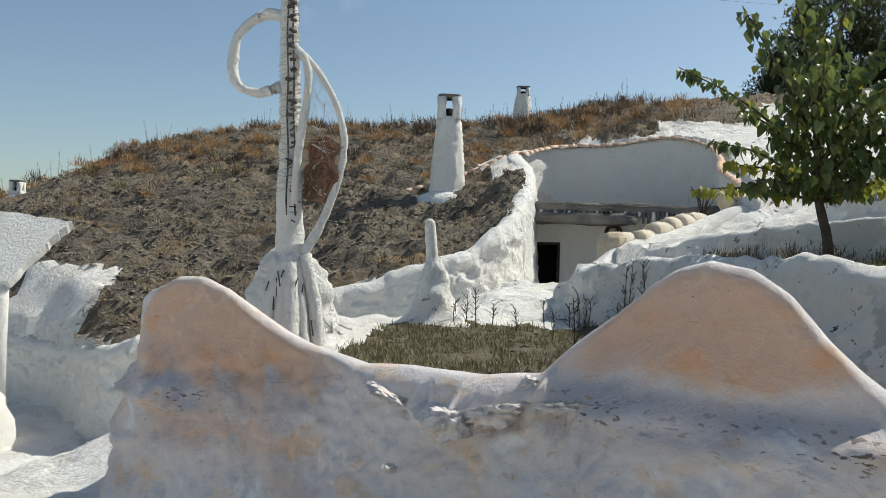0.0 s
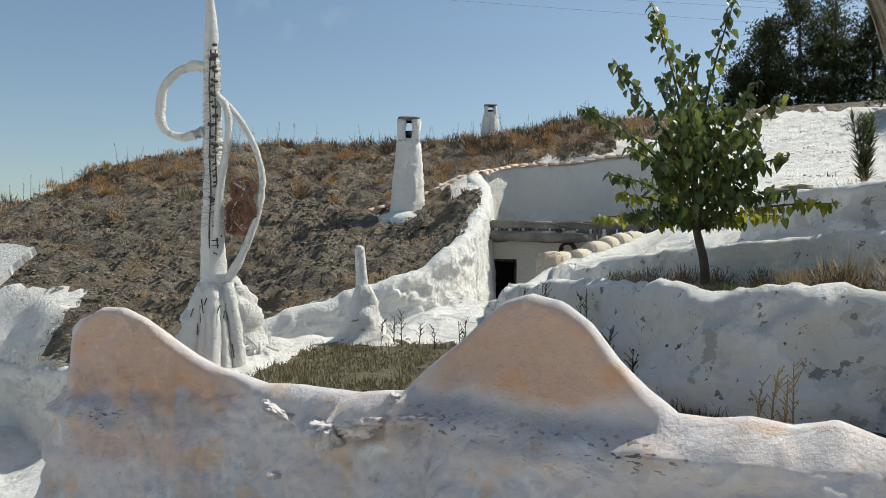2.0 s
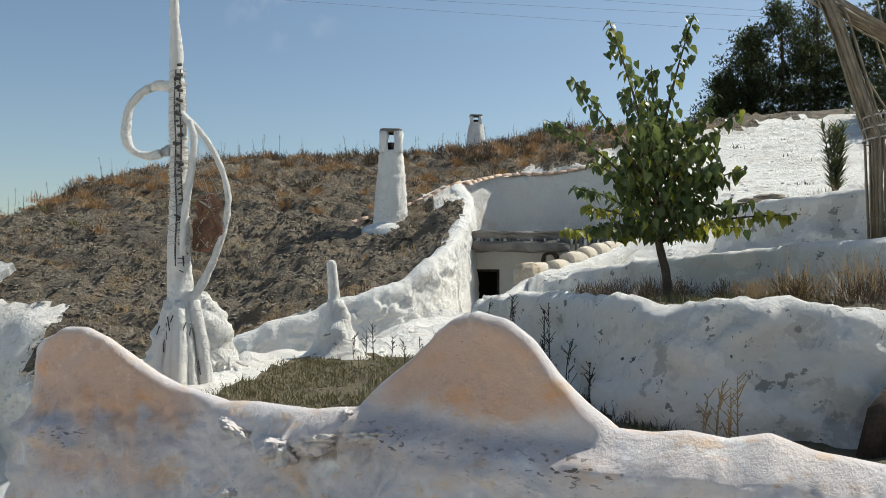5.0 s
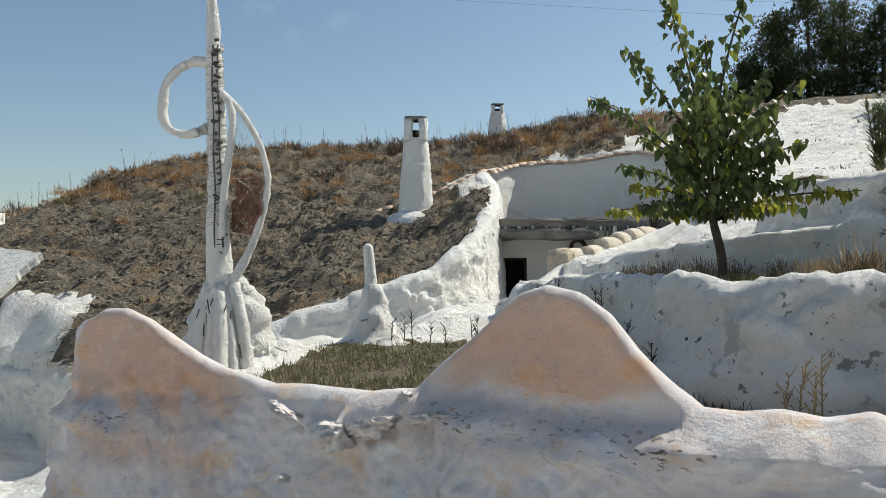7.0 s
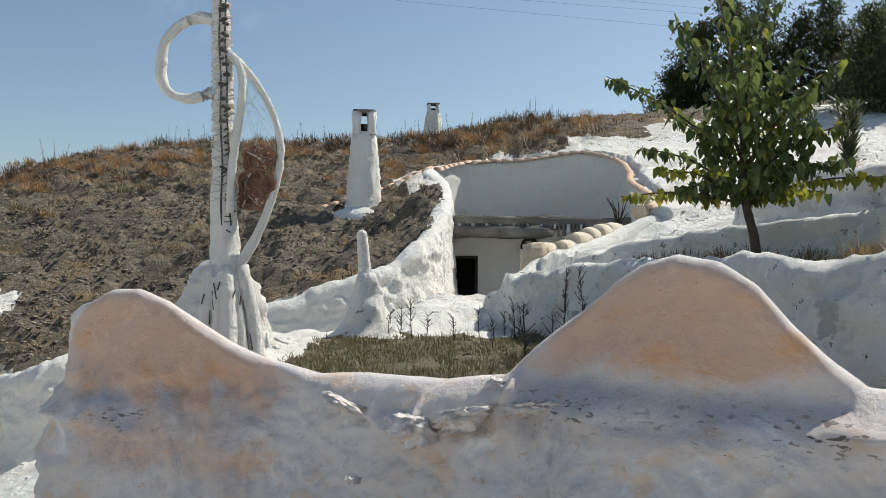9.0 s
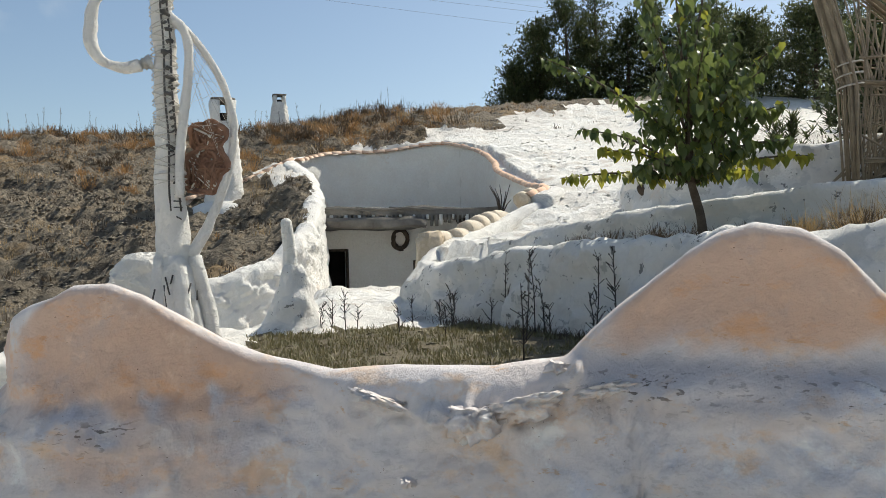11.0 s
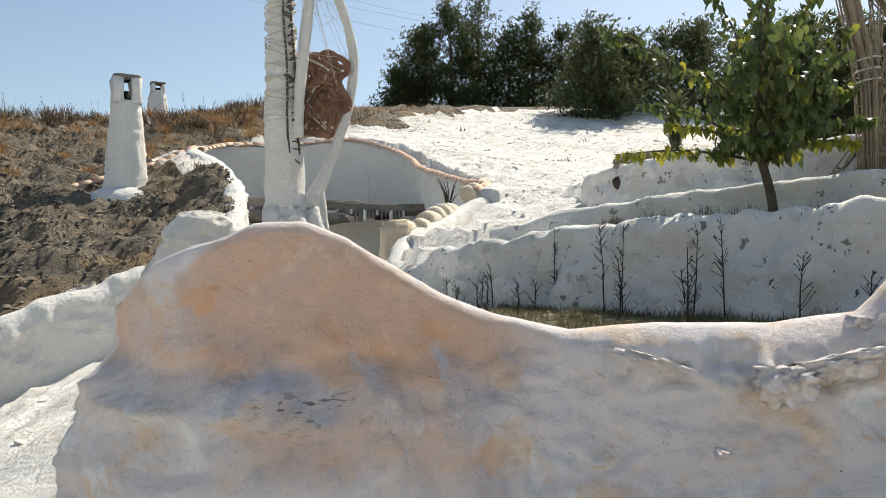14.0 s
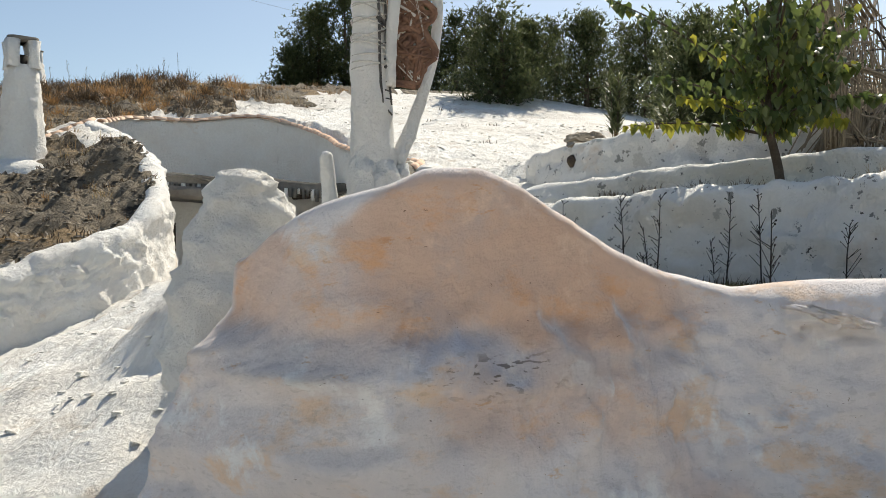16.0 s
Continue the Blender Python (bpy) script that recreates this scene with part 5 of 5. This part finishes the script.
oleander((8.3, 13.4, gz(8.3, 13.4) - 0.05), 1.6, 1)
oleander((9.1, 12.6, gz(9.1, 12.6) - 0.05), 1.0, 2)


# ---- reed shelter ----
def reed_bundle(bm, pts, n, spread, rad, seed):
    r = random.Random(seed)
    for _ in range(n):
        o = Vector((r.gauss(0, spread), r.gauss(0, spread), r.gauss(0, spread * 0.5)))
        tube(bm, [Vector(p) + o * r.uniform(0.7, 1.3) for p in pts], rad * r.uniform(0.7, 1.2), 4)
    return bm


def reed_shelter():
    o = Vector((6.0, 8.05, 2.0))
    root = thing("reed_shelter", tuple(o), "shelter of bundled dry reeds on leaning poles", "shelter")
    part("post", reed_bundle(bmesh.new(), [(0, 0, -0.1), (-0.02, 0, 1.2), (-0.42, 0, 2.4), (-0.75, 0.0, 3.2)], 26, 0.055, 0.014, 1), REED, root)
    part("brace", reed_bundle(bmesh.new(), [(-0.6, 0, 2.75), (0.1, 0, 2.35), (0.9, 0, 1.9)], 18, 0.05, 0.013, 2), REED, root)
    part("ridge", reed_bundle(bmesh.new(), [(-0.75, 0, 3.1), (1.2, 0.2, 3.0), (3.2, 0.5, 2.9)], 16, 0.05, 0.014, 6), REED, root)
    part("rail", reed_bundle(bmesh.new(), [(0, 0, 1.22), (1.4, 0.2, 1.3), (3, 0.4, 1.35)], 10, 0.03, 0.012, 3), REED, root)
    part("low_rail", reed_bundle(bmesh.new(), [(0, 0, 0.35), (1.4, 0.2, 0.4), (3, 0.4, 0.45)], 10, 0.03, 0.012, 4), REED, root)
    r = random.Random(8)
    for k in range(70):
        x = r.uniform(0.05, 3.0)
        part("reed", tube(bmesh.new(), [(x, 0.15 * x + 0.08, -0.1), (x + r.uniform(-0.3, 0.3), 0.15 * x + r.uniform(0, 0.15), 1.1), (x + r.uniform(-0.6, 0.6), 0.15 * x + r.uniform(0, 0.2), r.uniform(1.6, 2.9))], 0.011, 4), REED, root)
    for k in range(90):
        x, z = r.uniform(0.1, 3.2), r.uniform(0.0, 2.2)
        ln, tl = r.uniform(0.5, 1.6), r.uniform(-0.45, 0.35)
        y = 0.15 * x + r.uniform(-0.05, 0.35)
        part("stick", tube(bmesh.new(), [(x, y, z), (x + ln / 2, y + 0.1, z + tl * ln * 0.5 + r.uniform(-0.05, 0.05)), (x + ln, y + r.uniform(0, 0.3), z + tl * ln)], r.uniform(0.008, 0.016), 4), REED if k % 3 else TWIG, root)
    part("thatch", reed_bundle(bmesh.new(), [(1.0, 0.5, 0.2), (1.9, 0.7, 0.8), (3.2, 0.9, 1.4)], 160, 0.2, 0.012, 5), REED, root)
    part("binding", tube(bmesh.new(), [(0.14 * math.cos(a), 0.14 * math.sin(a), 1.1 + 0.02 * a) for a in np.linspace(0, 18, 60)], 0.01, 4), ROPE, root)


reed_shelter()


# ---- stump, cables ----
st = thing("stump", (3.85, 4.0, 0.62), "dark splintered log leaning by the terrace wall", "log")
for k in range(7):
    a = -0.25 + k * 0.08
    part("splinter", tube(bmesh.new(), [(a, rnd.uniform(-0.1, 0.1), -0.05), (a + 0.1, 0, 0.25), (a + 0.2 + rnd.uniform(-0.05, 0.05), 0.03, rnd.uniform(0.32, 0.5))], [0.07, 0.06, 0.03], 7, 0.02, 9), WOOD, st)
for z0, z1 in ((25.2, 17.9), (27.2, 19.3), (24.9, 19.8)):
    cb = thing("power_cable", (0, 60, z0), "thin overhead power cable across the sky", "cable", "overhead cables")
    pts = [(-60 + 130 * f, 0, (z1 - z0) * f - 2 * f * (1 - f)) for f in np.linspace(0, 1, 24)]
    part("cable", tube(bmesh.new(), pts, 0.009, 5), CABLE, cb)


# ---- plaster lumps stuck on the front wall ----
def plaster_lump(at, size, seed):
    r = random.Random(seed)
    bm = bmesh.new()
    bmesh.ops.create_icosphere(bm, subdivisions=4, radius=1.0)
    for v in bm.verts:
        p = v.co.copy()
        v.co *= 1.0 + 0.45 * noise.noise(p * 1.3 + Vector((seed, 0, 0))) + 0.50 * noise.noise(p * 3.1 + Vector((0, seed, 0))) + 0.36 * noise.noise(p * 7.0) + 0.15 * noise.noise(p * 15.0)
        v.co.z = min(v.co.z, 0.55 + 0.2 * noise.noise(p * 2.0))
    m = Euler((r.uniform(-0.15, 0.15), r.uniform(-0.3, 0.3), -0.66 + r.uniform(-0.2, 0.2))).to_matrix().to_4x4() @ Matrix.Diagonal((*size, 1))
    bmesh.ops.transform(bm, matrix=m, verts=bm.verts)
    root = thing("plaster_lump", at, "broken whitewashed plaster lump stuck on the garden wall", "plaster", "plaster lumps on the wall")
    part("lump", bm, PEACH, root)


for i, (x, y, z, a, b, c) in enumerate(((0.06, 4.53, 0.55, 0.12, 0.10, 0.10), (0.28, 4.43, 0.62, 0.17, 0.10, 0.065), (0.53, 4.50, 0.78, 0.065, 0.08, 0.05), (-0.27, 4.575, 0.27, 0.032, 0.04, 0.026), (0.62, 4.25, 0.70, 0.12, 0.08, 0.04), (-0.33, 4.93, 0.63, 0.14, 0.07, 0.03))):
    plaster_lump((x, y, z), (a, b, c), i + 3)
for i, (x, y, z, a, b, c) in enumerate(((6.3, 12.5, 2.78, 0.26, 0.16, 0.06), (6.55, 12.7, 2.86, 0.30, 0.18, 0.07), (6.2, 12.4, 2.68, 0.22, 0.15, 0.06), (6.85, 12.8, 2.92, 0.28, 0.2, 0.08))):
    rk = thing("corner_stone", (x, y, z), "flat grey-brown stone stacked at the terrace corner", "stone", "stones at the terrace corner")
    part("stone", soft_box(-a, -b, -c, a, b, c, 0.05, 3, 0.06, 4), ROCKM, rk)
hs = thing("hole_stone", (5.97, 12.32, 2.42), "dark stone set in the end of the terrace wall", "stone")
bm = bmesh.new()
bmesh.ops.create_icosphere(bm, subdivisions=2, radius=0.11)
for v in bm.verts:
    v.co *= 1.0 + 0.4 * noise.noise(v.co * 9)
part("stone", bm, WOOD, hs)
